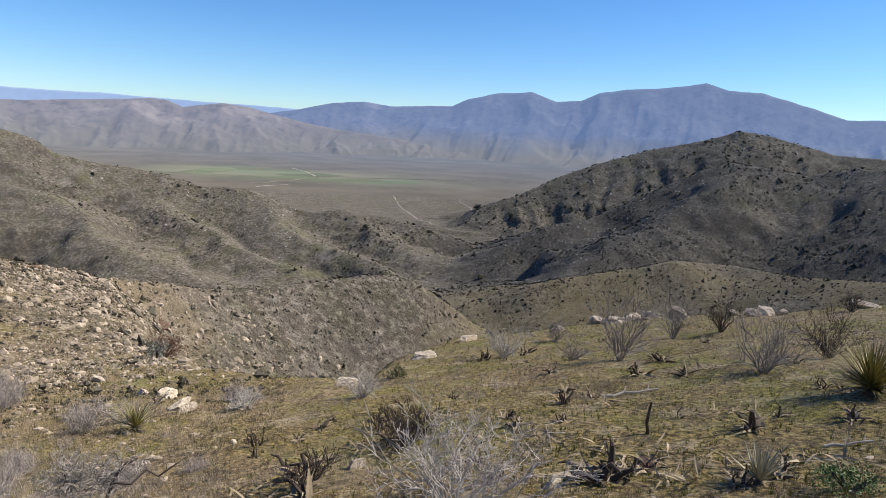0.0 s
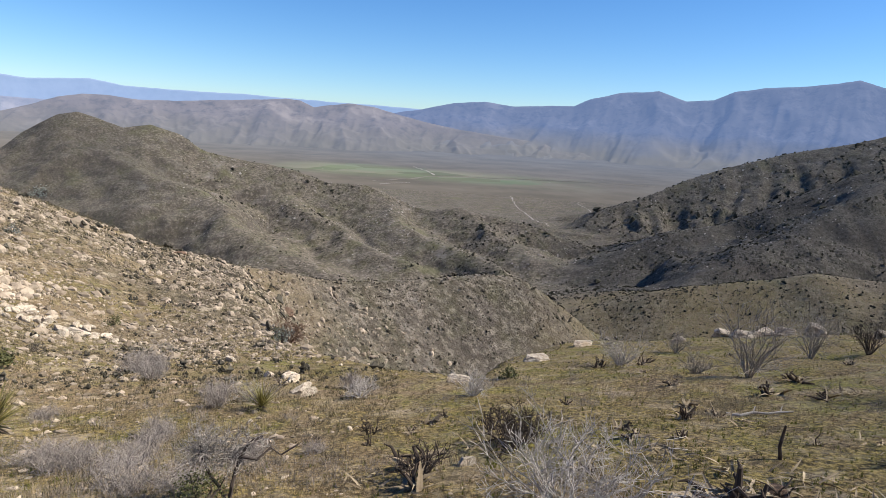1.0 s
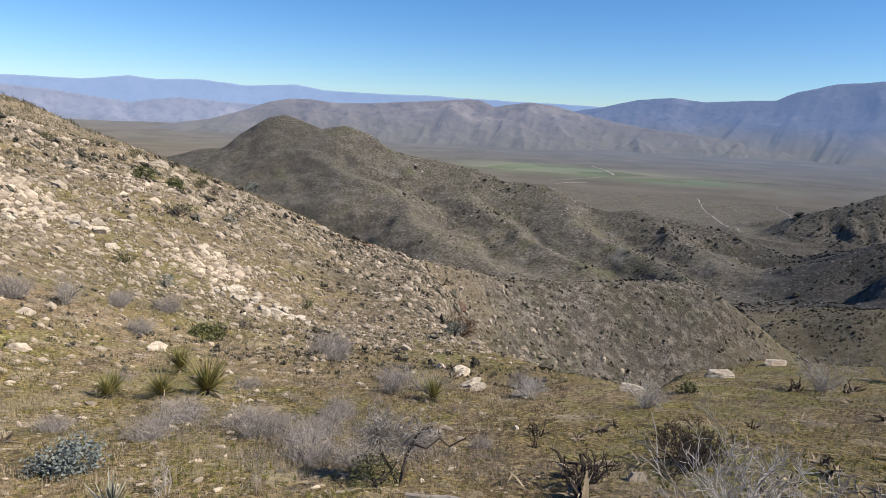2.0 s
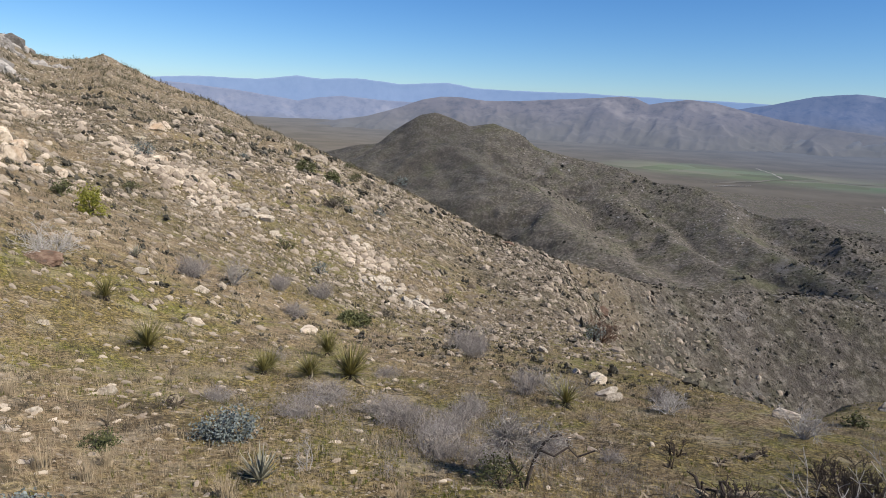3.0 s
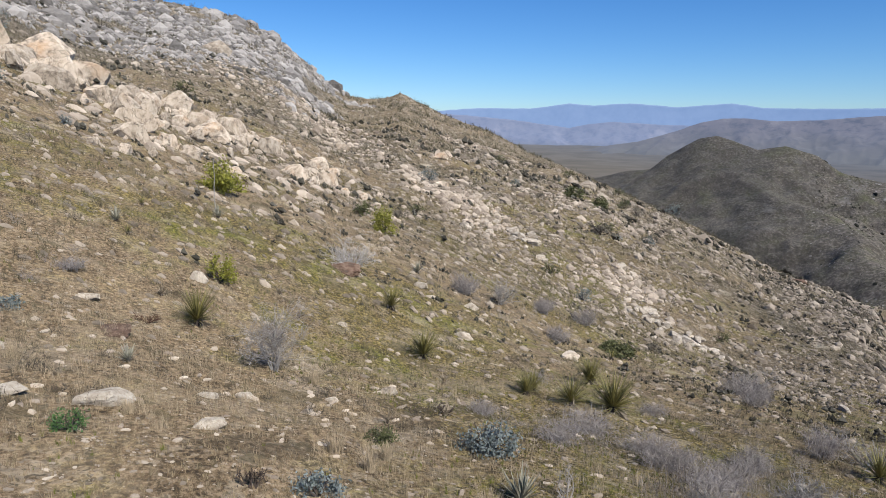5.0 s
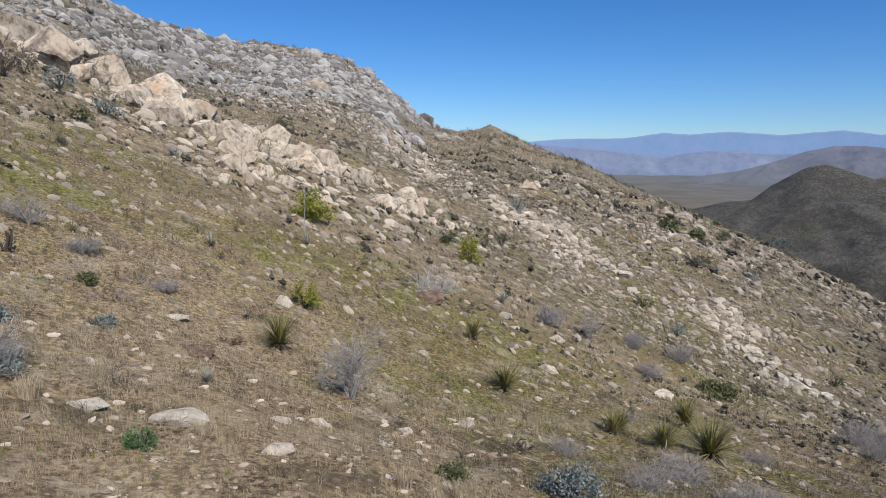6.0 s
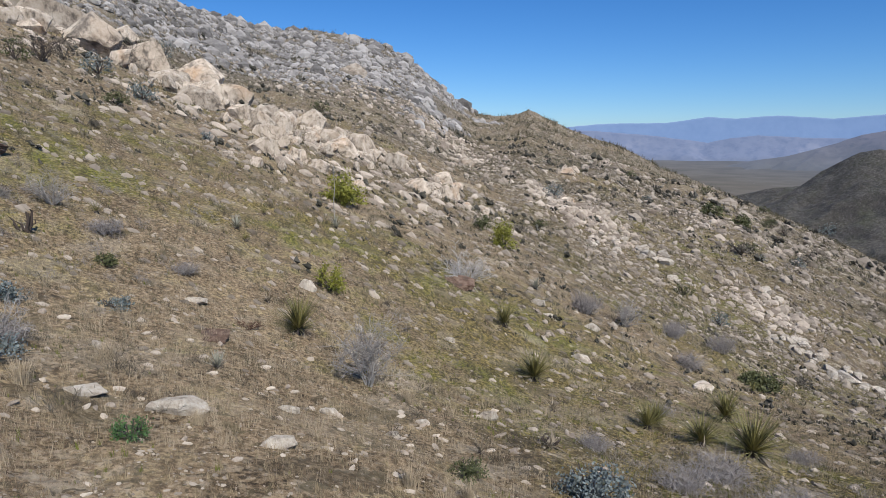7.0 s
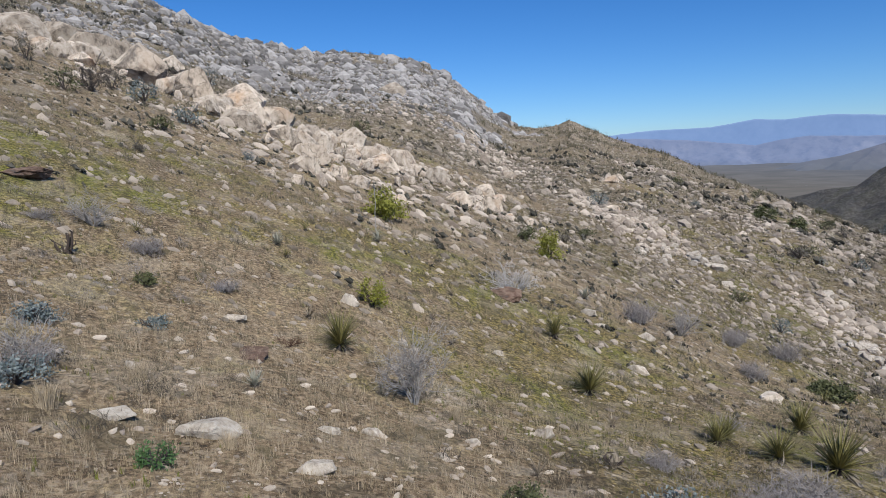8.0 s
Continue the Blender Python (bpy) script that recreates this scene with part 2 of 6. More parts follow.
def fbm(x, y, octaves=5, seed=0, gain=0.5):
    total, amp, size = 0.0, 1.0, 0.0
    for i in range(octaves):
        total = total + amp * noise2(x, y, seed + i)
        size += amp
        amp *= gain
        x, y = 1.94 * x * 0.8 - 1.94 * y * 0.6 + 17.3, 1.94 * x * 0.6 + 1.94 * y * 0.8 - 9.1
    return total / size


def crease(x, y, octaves=4, seed=0):
    """Noise with sharp crests, 0 to 1."""
    total, amp, size = 0.0, 1.0, 0.0
    for i in range(octaves):
        total = total + amp * (1 - np.abs(noise2(x, y, seed + i)) * 1.6)
        size += amp
        amp *= 0.5
        x, y = 1.9 * x * 0.8 - 1.9 * y * 0.6 + 3.3, 1.9 * x * 0.6 + 1.9 * y * 0.8 - 7.1
    return total / size


def smax(a, b, k):
    h = np.clip(0.5 + 0.5 * (a - b) / k, 0, 1)
    return b * (1 - h) + a * h + k * h * (1 - h)


# Crests: angle to the left, angle up, distance, seen from where the walk begins.
HILLSIDE = [(140, 14, 240), (120, 14.5, 215), (110, 14.2, 205), (101.2, 12.8, 205), (98.2, 11.35, 222), (95.3, 10.3, 255), (92.5, 9.6, 300), (90.6, 9.15, 330),
            (88.5, 8.9, 350), (85.6, 9.1, 362), (82.4, 8.75, 370), (79.7, 8.1, 375), (77.4, 6.95, 378), (75.3, 5.4, 380), (73.5, 3.7, 386), (71.3, 2.35, 394),
            (69.6, 2.1, 400), (67.9, 2.2, 440), (66.75, 2.65, 450), (65.4, 1.95, 445), (63.3, 0.95, 400), (61, 0.1, 360), (59.2, -0.45, 330), (55.6, -2.3, 280),
            (52.4, -3.5, 250), (49.3, -4.75, 230), (45, -6.55, 208), (41.5, -8.05, 196), (38.5, -9.45, 190), (35, -11.1, 186),
            (31.6, -12.0, 185), (28, -12.8, 188), (24.7, -13.4, 195), (21.2, -14.0, 205), (18.7, -14.2, 212), (12.5, -13.6, 228), (6.4, -12.8, 250),
            (3.5, -12.9, 258), (1.1, -14.0, 270), (-1.2, -15.4, 278), (-3.4, -16.8, 285)]
DARK_RIDGE = [(58, -6.5, 1050), (52, -5.0, 1000), (47.5, -3.7, 955), (44.9, -3.4, 930), (43.6, -2.1, 918), (41.5, -0.8, 905), (40.3, -0.55, 898), (39.2, -0.85, 892),
              (37.2, -1.6, 874), (35.2, -1.25, 880), (33.1, -1.9, 872), (31.2, -3.2, 862), (28.8, -3.7, 846), (25.9, -4.1, 830), (23.8, -4.55, 808), (20.8, -5.5, 792),
              (17.8, -5.5, 780), (15.2, -6.4, 764), (13.6, -7.2, 750), (11.6, -7.45, 738), (9.1, -7.05, 730), (7.6, -7.35, 726), (5.6, -7.65, 720), (2.7, -8.25, 706),
              (-0.8, -9.2, 690), (-3.4, -10.0, 672), (-5.5, -11.1, 652), (-6.9, -12.3, 640)]
RIBS = [[(38.9, -1.3, 890), (36.3, -4.0, 810), (32.6, -6.4, 720), (27.7, -9.2, 630), (24.6, -11.6, 560), (20.4, -14.0, 500)],
        [(31.2, -3.4, 860), (25.5, -6.4, 770), (19.5, -9.4, 670), (14.5, -11.8, 590)],
        [(17.8, -5.8, 780), (14, -8.4, 690), (9, -10.6, 610), (5.5, -12.4, 540)],
        [(7.6, -7.6, 725), (3.5, -10.0, 640), (0.0, -12.0, 570)],
        [(-23.8, -1.3, 680), (-19, -6.5, 560), (-15.5, -9.5, 480), (-12, -12.0, 430)]        ]
FAR_HILL = [(-4.1, -6.0, 950), (-6.6, -5.05, 975), (-10.3, -3.05, 1020), (-13.1, -1.9, 1045), (-17.2, -0.5, 1080), (-21.1, 0.45, 1100),
            (-22.6, 0.9, 1110), (-23.9, 1.42, 1120), (-26.0, 1.15, 1130), (-28.4, 0.5, 1145), (-30.8, -0.1, 1150), (-33.9, -0.2, 1150), (-48, 1.0, 1150), (-75, 2, 1100)]
NEAR_HILL = [(-5.9, -9.4, 590), (-8.8, -7.7, 610), (-13.1, -6.6, 630), (-16.7, -4.6, 650), (-19.7, -2.95, 670), (-21.6, -1.9, 680), (-23.4, -1.1, 690), (-25.9, -1.35, 690),
             (-29.1, -1.75, 690), (-31.6, -1.1, 690), (-34, -0.9, 680), (-46, 0.5, 650), (-75, 2, 640)]
CLIFFS = [[(-7.9, -11.9, 470), (-11.4, -10.9, 480), (-14.2, -9.7, 490), (-17.0, -8.5, 500), (-20.3, -7.2, 510), (-22.4, -7.3, 520), (-24.2, -8.4, 530)],
          [(-3.6, -14.9, 350), (-5.7, -14.0, 350), (-8.3, -13.4, 352), (-11.0, -13.8, 356)],
          [(-7.8, -15.6, 318), (-10.0, -15.1, 320), (-13.2, -14.1, 326), (-16.8, -13.0, 330), (-21.4, -12.0, 330), (-26.6, -10.6, 330), (-34, -9.9, 330)]]
LOW_SPUR = [(-4.2, -14.7, 360), (-8.2, -12.9, 370), (-12.1, -11.8, 380), (-16.9, -10.6, 390), (-20.4, -9.5, 400), (-24.8, -9.4, 420),
            (-29, -9.7, 400), (-35.2, -9.1, 380), (-50, -7, 350), (-75, -4, 330)]


def crest_height(x, y, crest, slope, seed, rough=1.0, flat=3.0):
    """The height of a ridge that falls away from its crest on both sides, eye at 0."""
    pts = [toward(*p) for p in crest]
    best = np.full(x.shape, 1e9)
    total, weight, along, run = np.zeros(x.shape), np.zeros(x.shape), np.zeros(x.shape), 0.0
    for p, q in zip(pts, pts[1:]):
        dx, dy = q.x - p.x, q.y - p.y
        size = math.hypot(dx, dy)
        t = np.clip(((x - p.x) * dx + (y - p.y) * dy) / (dx * dx + dy * dy), 0, 1)
        d = np.hypot(x - p.x - t * dx, y - p.y - t * dy)
        along = np.where(d < best, run + t * size, along)
        run += size
        best = np.minimum(best, d)
        w = 1.0 / (d + 0.5) ** 4
        weight = weight + w
        total = total + w * (p.z + t * (q.z - p.z))
    d = np.sqrt(best * best + flat * flat) - flat
    top = total / weight - slope * d * (1 - 0.00012 * np.minimum(d, 1500))
    size = np.clip(best / 70.0, 0.05, 1) * rough
    gully = crease(x / 72.0, y / 72.0, 4, seed) - 0.6
    # ribs and gullies that run down from the crest
    u = (along + 0.35 * d) / 40.0 + 0.5 * fbm(x / 90.0, y / 90.0, 2, seed + 80)
    rib = crease(u, d / 210.0 + 0.4 * u, 3, seed + 90) - 0.62
    crag = crease(x / 9.0, y / 9.0, 3, seed + 70) - 0.6
    return (top + 9.0 * size * gully + 15.0 * size * rib + np.clip(best / 20, 0.1, 1) * rough * (2.0 + 5.0 * np.clip(rib, 0, 0.3)) * crag
            + (0.4 + 1.6 * np.clip(best / 30, 0, 1)) * rough * fbm(x / 13.0, y / 13.0, 3, seed + 40, 0.66))


REACH_AT = [-180, -60, -35, -31, -27.6, -24.7, -20.5, -15.6, -10.8, -6.5, -2.9, 0.8, 4.9, 9.1, 13, 20, 27, 34, 45, 70, 180]
REACH = [200, 40, 38.1, 38.1, 32.6, 40.7, 40.1, 41.1, 35.2, 34.6, 31.6, 27.1, 24.4, 16.9, 17, 22, 45, 100, 125, 130, 150]


def shoulder_reach(az):
    """How far out the slope underfoot goes before it breaks off into the canyon."""
    return np.interp(az, REACH_AT, REACH)


def ridges(x, y, z):
    """The hills on both sides of the canyon, laid over the slope."""
    z = np.maximum(z, crest_height(x, y, LOW_SPUR, 0.30, 21, 0.35))
    z = smax(z, crest_height(x, y, NEAR_HILL, 0.44, 31, 0.6), 3.0)
    z = np.maximum(z, crest_height(x, y, FAR_HILL, 0.42, 36, 0.9))
    z = np.maximum(z, crest_height(x, y, DARK_RIDGE, 0.46, 41, 0.9))
    x1, y1 = x + 30 * fbm(x / 90, y / 90, 4, 71, 0.6), y + 30 * fbm(x / 90, y / 90, 4, 72, 0.6)
    for i, rib in enumerate(RIBS):
        z = smax(z, crest_height(x1, y1, rib, 0.44, 51 + i, 0.8, 9.0), 6.0)
    r = np.hypot(x, y)
    az = np.degrees(np.arctan2(-x, y))
    ragged = 12 * fbm(x / 45, y / 45, 3, 75)
    for cliff, drop in zip(CLIFFS, (5.0, 2.0, 3.0)):
        line = cliff[::-1]
        front = np.interp(az, [c[0] for c in line], [c[2] for c in line]) - r + ragged
        ends = np.clip(np.minimum(az - line[0][0], line[-1][0] - az) / 1.5 + 0.4, 0, 1)
        step = np.clip(front / 20.0, 0, 1)
        z = z - ends * drop * step * np.exp(-np.maximum(front, 0) / 40.0) * np.clip(0.85 + 0.6 * fbm(x / 50, y / 50, 2, 77), 0.2, 1.3)
    return z


def land(x, y):
    r = np.hypot(x, y) + 1e-6
    az = np.degrees(np.arctan2(-x, y))
    right = -1.62 + 0.15 * x - 0.273 * y
    left = -4.2 - 0.13 * x - 0.40 * y + 0.05 * np.maximum(0, -x - 45)
    near = smax(right, left, 0.7)
    wander = 5 * fbm(x / 9.0, y / 9.0, 3, 61)
    reach = shoulder_reach(az + wander)
    w = 0.06 * reach
    near_drop = near - 0.60 * w * np.logaddexp(0, (r - reach) / w)
    # the long slope from the swale up to its skyline
    side = sorted((a, np.tan(np.radians(e)) * q, q) for a, e, q in HILLSIDE)
    crest_r = np.interp(az, [c[0] for c in side], [c[2] for c in side])
    crest_z = np.interp(az, [c[0] for c in side], [c[1] for c in side])
    r0 = 42.0
    x0, y0 = x * r0 / r, y * r0 / r
    z0 = smax(-1.62 + 0.15 * x0 - 0.273 * y0, -4.2 - 0.13 * x0 - 0.40 * y0, 0.7)
    t = (r - r0) / (crest_r - r0)
    slope_up = z0 + (crest_z - z0) * t - 0.05 * crest_r * np.clip(t, 0, 1) * (1 - np.clip(t, 0, 1)) * np.clip((az - 58) / 20, -0.5, 1)
    top = np.clip((1 - t) * 6, 0.15, 1)
    swell = np.clip((r - 12) / 60, 0, 1) * top
    slope_up = slope_up + swell * (1.3 * (crease(x / 21.0, y / 21.0, 4, 91) - 0.55) + 0.7 * fbm(x / 5.0, y / 5.0, 4, 95) + 2.4 * np.clip(r / 200, 0, 1) * fbm(x / 45.0, y / 45.0, 3, 97))
    fill = np.where(r < r0, near + swell * 0.7 * fbm(x / 5.0, y / 5.0, 4, 95), slope_up) - 0.9 * np.maximum(0, r - crest_r - 3)
    w = np.clip((az + 0.4 * wander - 5) / 26, 0, 1) * np.clip((150 - az) / 10, 0, 1)
    w = w * w * (3 - 2 * w)
    near = np.minimum(near_drop * (1 - w) + fill * w, 70)
    near = near + 0.08 * fbm(x / 0.8, y / 0.8, 4, 3) * np.clip(r / 3.0, 0, 1) + 0.12 * fbm(x / 2.3, y / 2.3, 3, 6) * np.clip((r - 4) / 8, 0, 1) + 0.10 * fbm(x / 5.5, y / 5.5, 4, 9) * np.clip(r / 5.0, 0, 1)
    z = smax(near, crest_height(x, y, HILLSIDE, 0.75, 11, 0.6, 4.0) - 0.8 * np.maximum(0, r - 4 - crest_r), 1.0)
    far = r > 150
    if np.any(far):
        z[far] = ridges(x[far], y[far], z[far])
    base = -140 + 45 * np.exp(-r / 260.0) + 26 * np.clip((r - 2600) / 1500, 0, 1) ** 1.5
    base = base + 2.0 * fbm(x / 90, y / 90, 4, 77)
    z = smax(z, base, 8.0)
    return z + EYE


def make_mesh(name, verts, quads, mat, attrs=None, smooth=True):
    """A mesh object from arrays of corners and of faces with all the same number of sides."""
    me = bpy.data.meshes.new(name)
    verts, quads = np.asarray(verts, np.float32), np.asarray(quads, np.int32)
    sides = quads.shape[1]
    me.vertices.add(len(verts))
    me.vertices.foreach_set("co", verts.ravel())
    me.loops.add(quads.size)
    me.loops.foreach_set("vertex_index", quads.ravel())
    me.polygons.add(len(quads))
    me.polygons.foreach_set("loop_start", np.arange(0, quads.size, sides, dtype=np.int32))
    me.polygons.foreach_set("use_smooth", np.full(len(quads), smooth))
    me.update(calc_edges=True)
    for key, values in (attrs or {}).items():
        a = me.attributes.new(key, "FLOAT", "POINT")
        a.data.foreach_set("value", np.asarray(values, np.float32))
    if mat:
        me.materials.append(mat)
    return me


def grid_faces(rows, cols, closed=False):
    i = np.arange(rows - 1)[:, None] * cols
    j = np.arange(cols if closed else cols - 1)[None, :]
    k = (j + 1) % cols
    return np.stack([i + j, i + k, i + cols + k, i + cols + j], -1).reshape(-1, 4)


angles = np.concatenate([np.arange(-42, 118, 0.27), np.arange(118, 318, 2.0)])
ranges = np.concatenate([[0.0, 0.15], 0.35 * np.exp(np.linspace(0, math.log(100 / 0.35), 250)), np.linspace(102, 1250, 300), np.linspace(1280, 4900, 70)])
AZ, RR = np.meshgrid(np.radians(angles), ranges)
GX, GY = -RR * np.sin(AZ), RR * np.cos(AZ)
GZ = land(GX, GY)
deg = np.degrees(AZ)
patch = fbm(GX / 14, GY / 14, 4, 5)
# darkens the right-hand hills by bearing; over the ridge's left face it paints shade
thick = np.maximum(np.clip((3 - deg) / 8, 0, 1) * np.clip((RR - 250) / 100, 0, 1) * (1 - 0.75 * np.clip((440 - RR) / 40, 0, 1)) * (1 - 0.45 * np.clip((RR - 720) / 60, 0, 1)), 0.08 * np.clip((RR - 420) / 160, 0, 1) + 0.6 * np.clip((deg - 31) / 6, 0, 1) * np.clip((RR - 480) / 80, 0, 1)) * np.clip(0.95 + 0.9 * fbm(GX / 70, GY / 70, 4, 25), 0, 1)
# extra green below bearing 62 paints the shade of slopes turned from the sun
green = np.clip(0.34 + 0.28 * np.clip((72 - deg) / 25, 0, 1) - 0.18 * np.clip((deg - 70) / 15, 0, 1) + 1.5 * fbm(GX / 6.0, GY / 6.0, 4, 15) + 0.55 * np.clip((26 - deg) / 20, 0, 1) + 0.15 * np.clip((62 - deg) / 12, 0, 1) * np.clip((RR - 5) / 6, 0, 1), 0, 1) * np.clip(1.1 - RR / 260, 0, 1)
behind = np.clip((RR - np.interp(deg, [c[0] for c in sorted(HILLSIDE)], [c[2] for c in sorted(HILLSIDE)]) - 2) / 15, 0, 1)
scrub = np.maximum(behind, np.clip((RR - 30) / 40.0, 0, 1) * np.clip((36 - deg + 9 * patch) / 20, 0, 1)) * np.clip((deg + 180) / 1, 0, 1)
spur = np.clip((3 - deg) / 6, 0, 1) * np.clip((RR - 180) / 40, 0, 1) * np.clip((440 - RR) / 50, 0, 1)
scrub = scrub * (1 - 0.6 * spur * np.clip(0.7 + fbm(GX / 40, GY / 40, 3, 27), 0, 1))
green = np.maximum(green, 0.75 * spur)
rock = np.clip((RR - 14) / 60.0, 0.12, 1) * np.clip((deg - 10) / 18, 0, 1) * np.clip(0.55 + 1.2 * patch + 0.5 * np.clip((deg - 66) / 10, 0, 1) * np.clip((RR - 120) / 100, 0, 1), 0, 1) * (1 - behind)
bare = np.clip((RR - 60) / 60, 0, 1) * np.clip((deg - 70 + 5 * patch) / 8, 0, 1) * np.clip(0.65 + 1.3 * fbm(GX / 30, GY / 30, 4, 28), 0, 1) * (1 - behind)
# darkening put into the colour where the far slopes are steep
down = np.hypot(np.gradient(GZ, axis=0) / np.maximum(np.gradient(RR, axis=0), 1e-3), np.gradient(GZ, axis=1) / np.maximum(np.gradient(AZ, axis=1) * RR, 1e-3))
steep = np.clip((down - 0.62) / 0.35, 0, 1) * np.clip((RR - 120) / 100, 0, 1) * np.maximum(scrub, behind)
# the same darkening in ragged bands below the cliff lines
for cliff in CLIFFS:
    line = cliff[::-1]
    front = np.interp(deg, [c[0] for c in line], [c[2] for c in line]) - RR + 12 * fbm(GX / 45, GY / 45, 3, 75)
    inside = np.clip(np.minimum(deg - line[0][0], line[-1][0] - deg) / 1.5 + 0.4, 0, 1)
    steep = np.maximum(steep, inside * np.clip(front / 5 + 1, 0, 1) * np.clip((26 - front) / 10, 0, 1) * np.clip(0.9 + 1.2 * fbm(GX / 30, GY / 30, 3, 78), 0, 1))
cut = int(np.searchsorted(ranges, 1420))
corners = np.stack([GX, GY, GZ], -1)
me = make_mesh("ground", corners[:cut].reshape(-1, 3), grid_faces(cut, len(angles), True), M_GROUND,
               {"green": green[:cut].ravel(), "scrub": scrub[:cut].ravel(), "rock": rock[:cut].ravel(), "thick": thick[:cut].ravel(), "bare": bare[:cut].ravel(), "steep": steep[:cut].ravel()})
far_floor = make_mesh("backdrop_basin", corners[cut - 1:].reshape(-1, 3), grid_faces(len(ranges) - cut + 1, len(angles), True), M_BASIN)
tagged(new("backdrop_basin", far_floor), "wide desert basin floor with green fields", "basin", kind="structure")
ground = tagged(new("ground", me), "dry grassy desert hillside with scrub, gravel and canyons", "ground", kind="structure")


def ribbon(name, places, wide, mat, label, category, seed):
    """A pale strip winding over the basin floor, lying on the land."""
    rng = random.Random(seed)
    pts = [toward(a, 0, d) for a, d in places]
    left, right = [], []
    for p, q in zip(pts, pts[1:]):
        steps = max(3, int((q - p).length / 18))
        side = Vector((-(q - p).y, (q - p).x, 0)).normalized()
        for i in range(steps):
            c = p.lerp(q, i / steps) + side * rng.gauss(0, wide * 0.7)
            w = wide * rng.uniform(0.25, 1.0)
            left.append(c + side * w)
            right.append(c - side * w)
    xy = np.array([(*p.xy,) for p in left + right])
    z = land(xy[:, 0], xy[:, 1]) + 0.9
    n = len(left)
    quads = np.array([(i, i + n, i + n + 1, i + 1) for i in range(n - 1)])
    me = make_mesh(name, np.column_stack([xy, z]), quads, mat)
    return tagged(new(name, me), label, category, kind="structure")


M_SAND = plain("pale_wash_sand", (0.26, 0.235, 0.20), (0.44, 0.40, 0.35), 0.05, depth=0)
M_TRACK = plain("dusty_track", (0.15, 0.135, 0.105), (0.23, 0.205, 0.165), 0.02, depth=0)
ribbon("dry_wash", [(1.0, 930), (1.6, 960), (2.5, 1020), (2.9, 1080), (4.0, 1180), (4.4, 1290), (4.8, 1400)], 1.9, M_SAND, "pale sandy dry wash winding over the basin floor", "dry wash", 1)
ribbon("dry_wash", [(-2.6, 1150), (-2.2, 1230), (-1.2, 1330), (-1.4, 1400)], 1.3, M_SAND, "narrow pale wash on the basin floor", "dry wash", 2)
ribbon("dirt_track", [(17, 1560), (14, 1660), (12.0, 1800), (9, 1850), (4, 1900), (-2, 1960), (-8, 2000)], 8.0, M_TRACK, "pale dirt track crossing the basin", "track", 3)
ribbon("dirt_track", [(16.5, 1480), (14.6, 1540), (13.2, 1590)], 4.0, M_SAND, "bright bare farm yard strip in the basin", "track", 4)
ribbon("dirt_track", [(13.4, 2150), (12.2, 1980), (11.5, 1820)], 4.0, M_SAND, "pale track leading across green fields", "track", 5)


def distant_range(name, crest, depth, seed, mat, label, foot=-190.0, rough=26.0):
    """A mountain range far off: a strip of relief from its foot up to the crest and down behind it."""
    azs = np.arange(crest[-1][0], crest[0][0], 0.10)
    data = sorted(crest)
    el = np.interp(azs, [c[0] for c in data], [c[1] for c in data])
    dist = np.interp(azs, [c[0] for c in data], [c[2] for c in data])
    v = np.linspace(0, 1.2, 60)
    A, V = np.meshgrid(np.radians(azs), v)
    top = dist * np.tan(np.radians(el))
    R = dist - depth * (1 - V)
    X, Y = -R * np.sin(A), R * np.cos(A)
    shape = np.where(V <= 1, np.clip(V, 0, 1) ** 1.35, 1 - (V - 1) * 1.6)
    gap = np.clip(1 - np.abs(V - 1) * 1.0, 0, 1) ** 8
    spur = crease(A * dist / 260 + 0.5 * fbm(X / 500, Y / 500, 2, seed + 5), V * 1.1 + A * 9, 4, seed + 9) - 0.62
    n = (crease(X / 330, Y / 330, 5, seed) - 0.62) * rough * 1.3 + spur * rough * 2.6 + 6 * fbm(X / 60, Y / 60, 4, seed + 7)
    Z = foot + (top - foot) * shape + n * np.clip(V * 4, 0, 1) * (1 - gap) + gap * 3.5 * fbm(X / 70, Y / 70, 4, seed + 3)
    me = make_mesh(name, np.stack([X, Y, Z + EYE], -1).reshape(-1, 3), grid_faces(len(v), len(azs)), mat)
    return tagged(new(name, me), label, "mountain range", kind="structure")


BROWN_RANGE = [(58, -3.2, 3500), (53, -2.6, 3550), (49.2, -1.6, 3600), (46.2, -1.1, 3620), (44.4, -0.55, 3650), (42.8, 0.0, 3680), (41.5, 0.47, 3700), (39.9, 0.82, 3700), (38, 0.85, 3700),
               (36, 0.66, 3700), (33, 0.75, 3700), (30, 1.05, 3700), (26, 1.35, 3700), (24.6, 1.52, 3700), (23.4, 1.46, 3700), (22.3, 0.93, 3700), (20.7, 1.23, 3700), (19.4, 1.44, 3700),
               (17.2, 1.3, 3700), (15.4, 0.86, 3700), (13, 0.35, 3700), (9, -0.3, 3700), (4, -0.8, 3700), (-2, -1.3, 3700)]
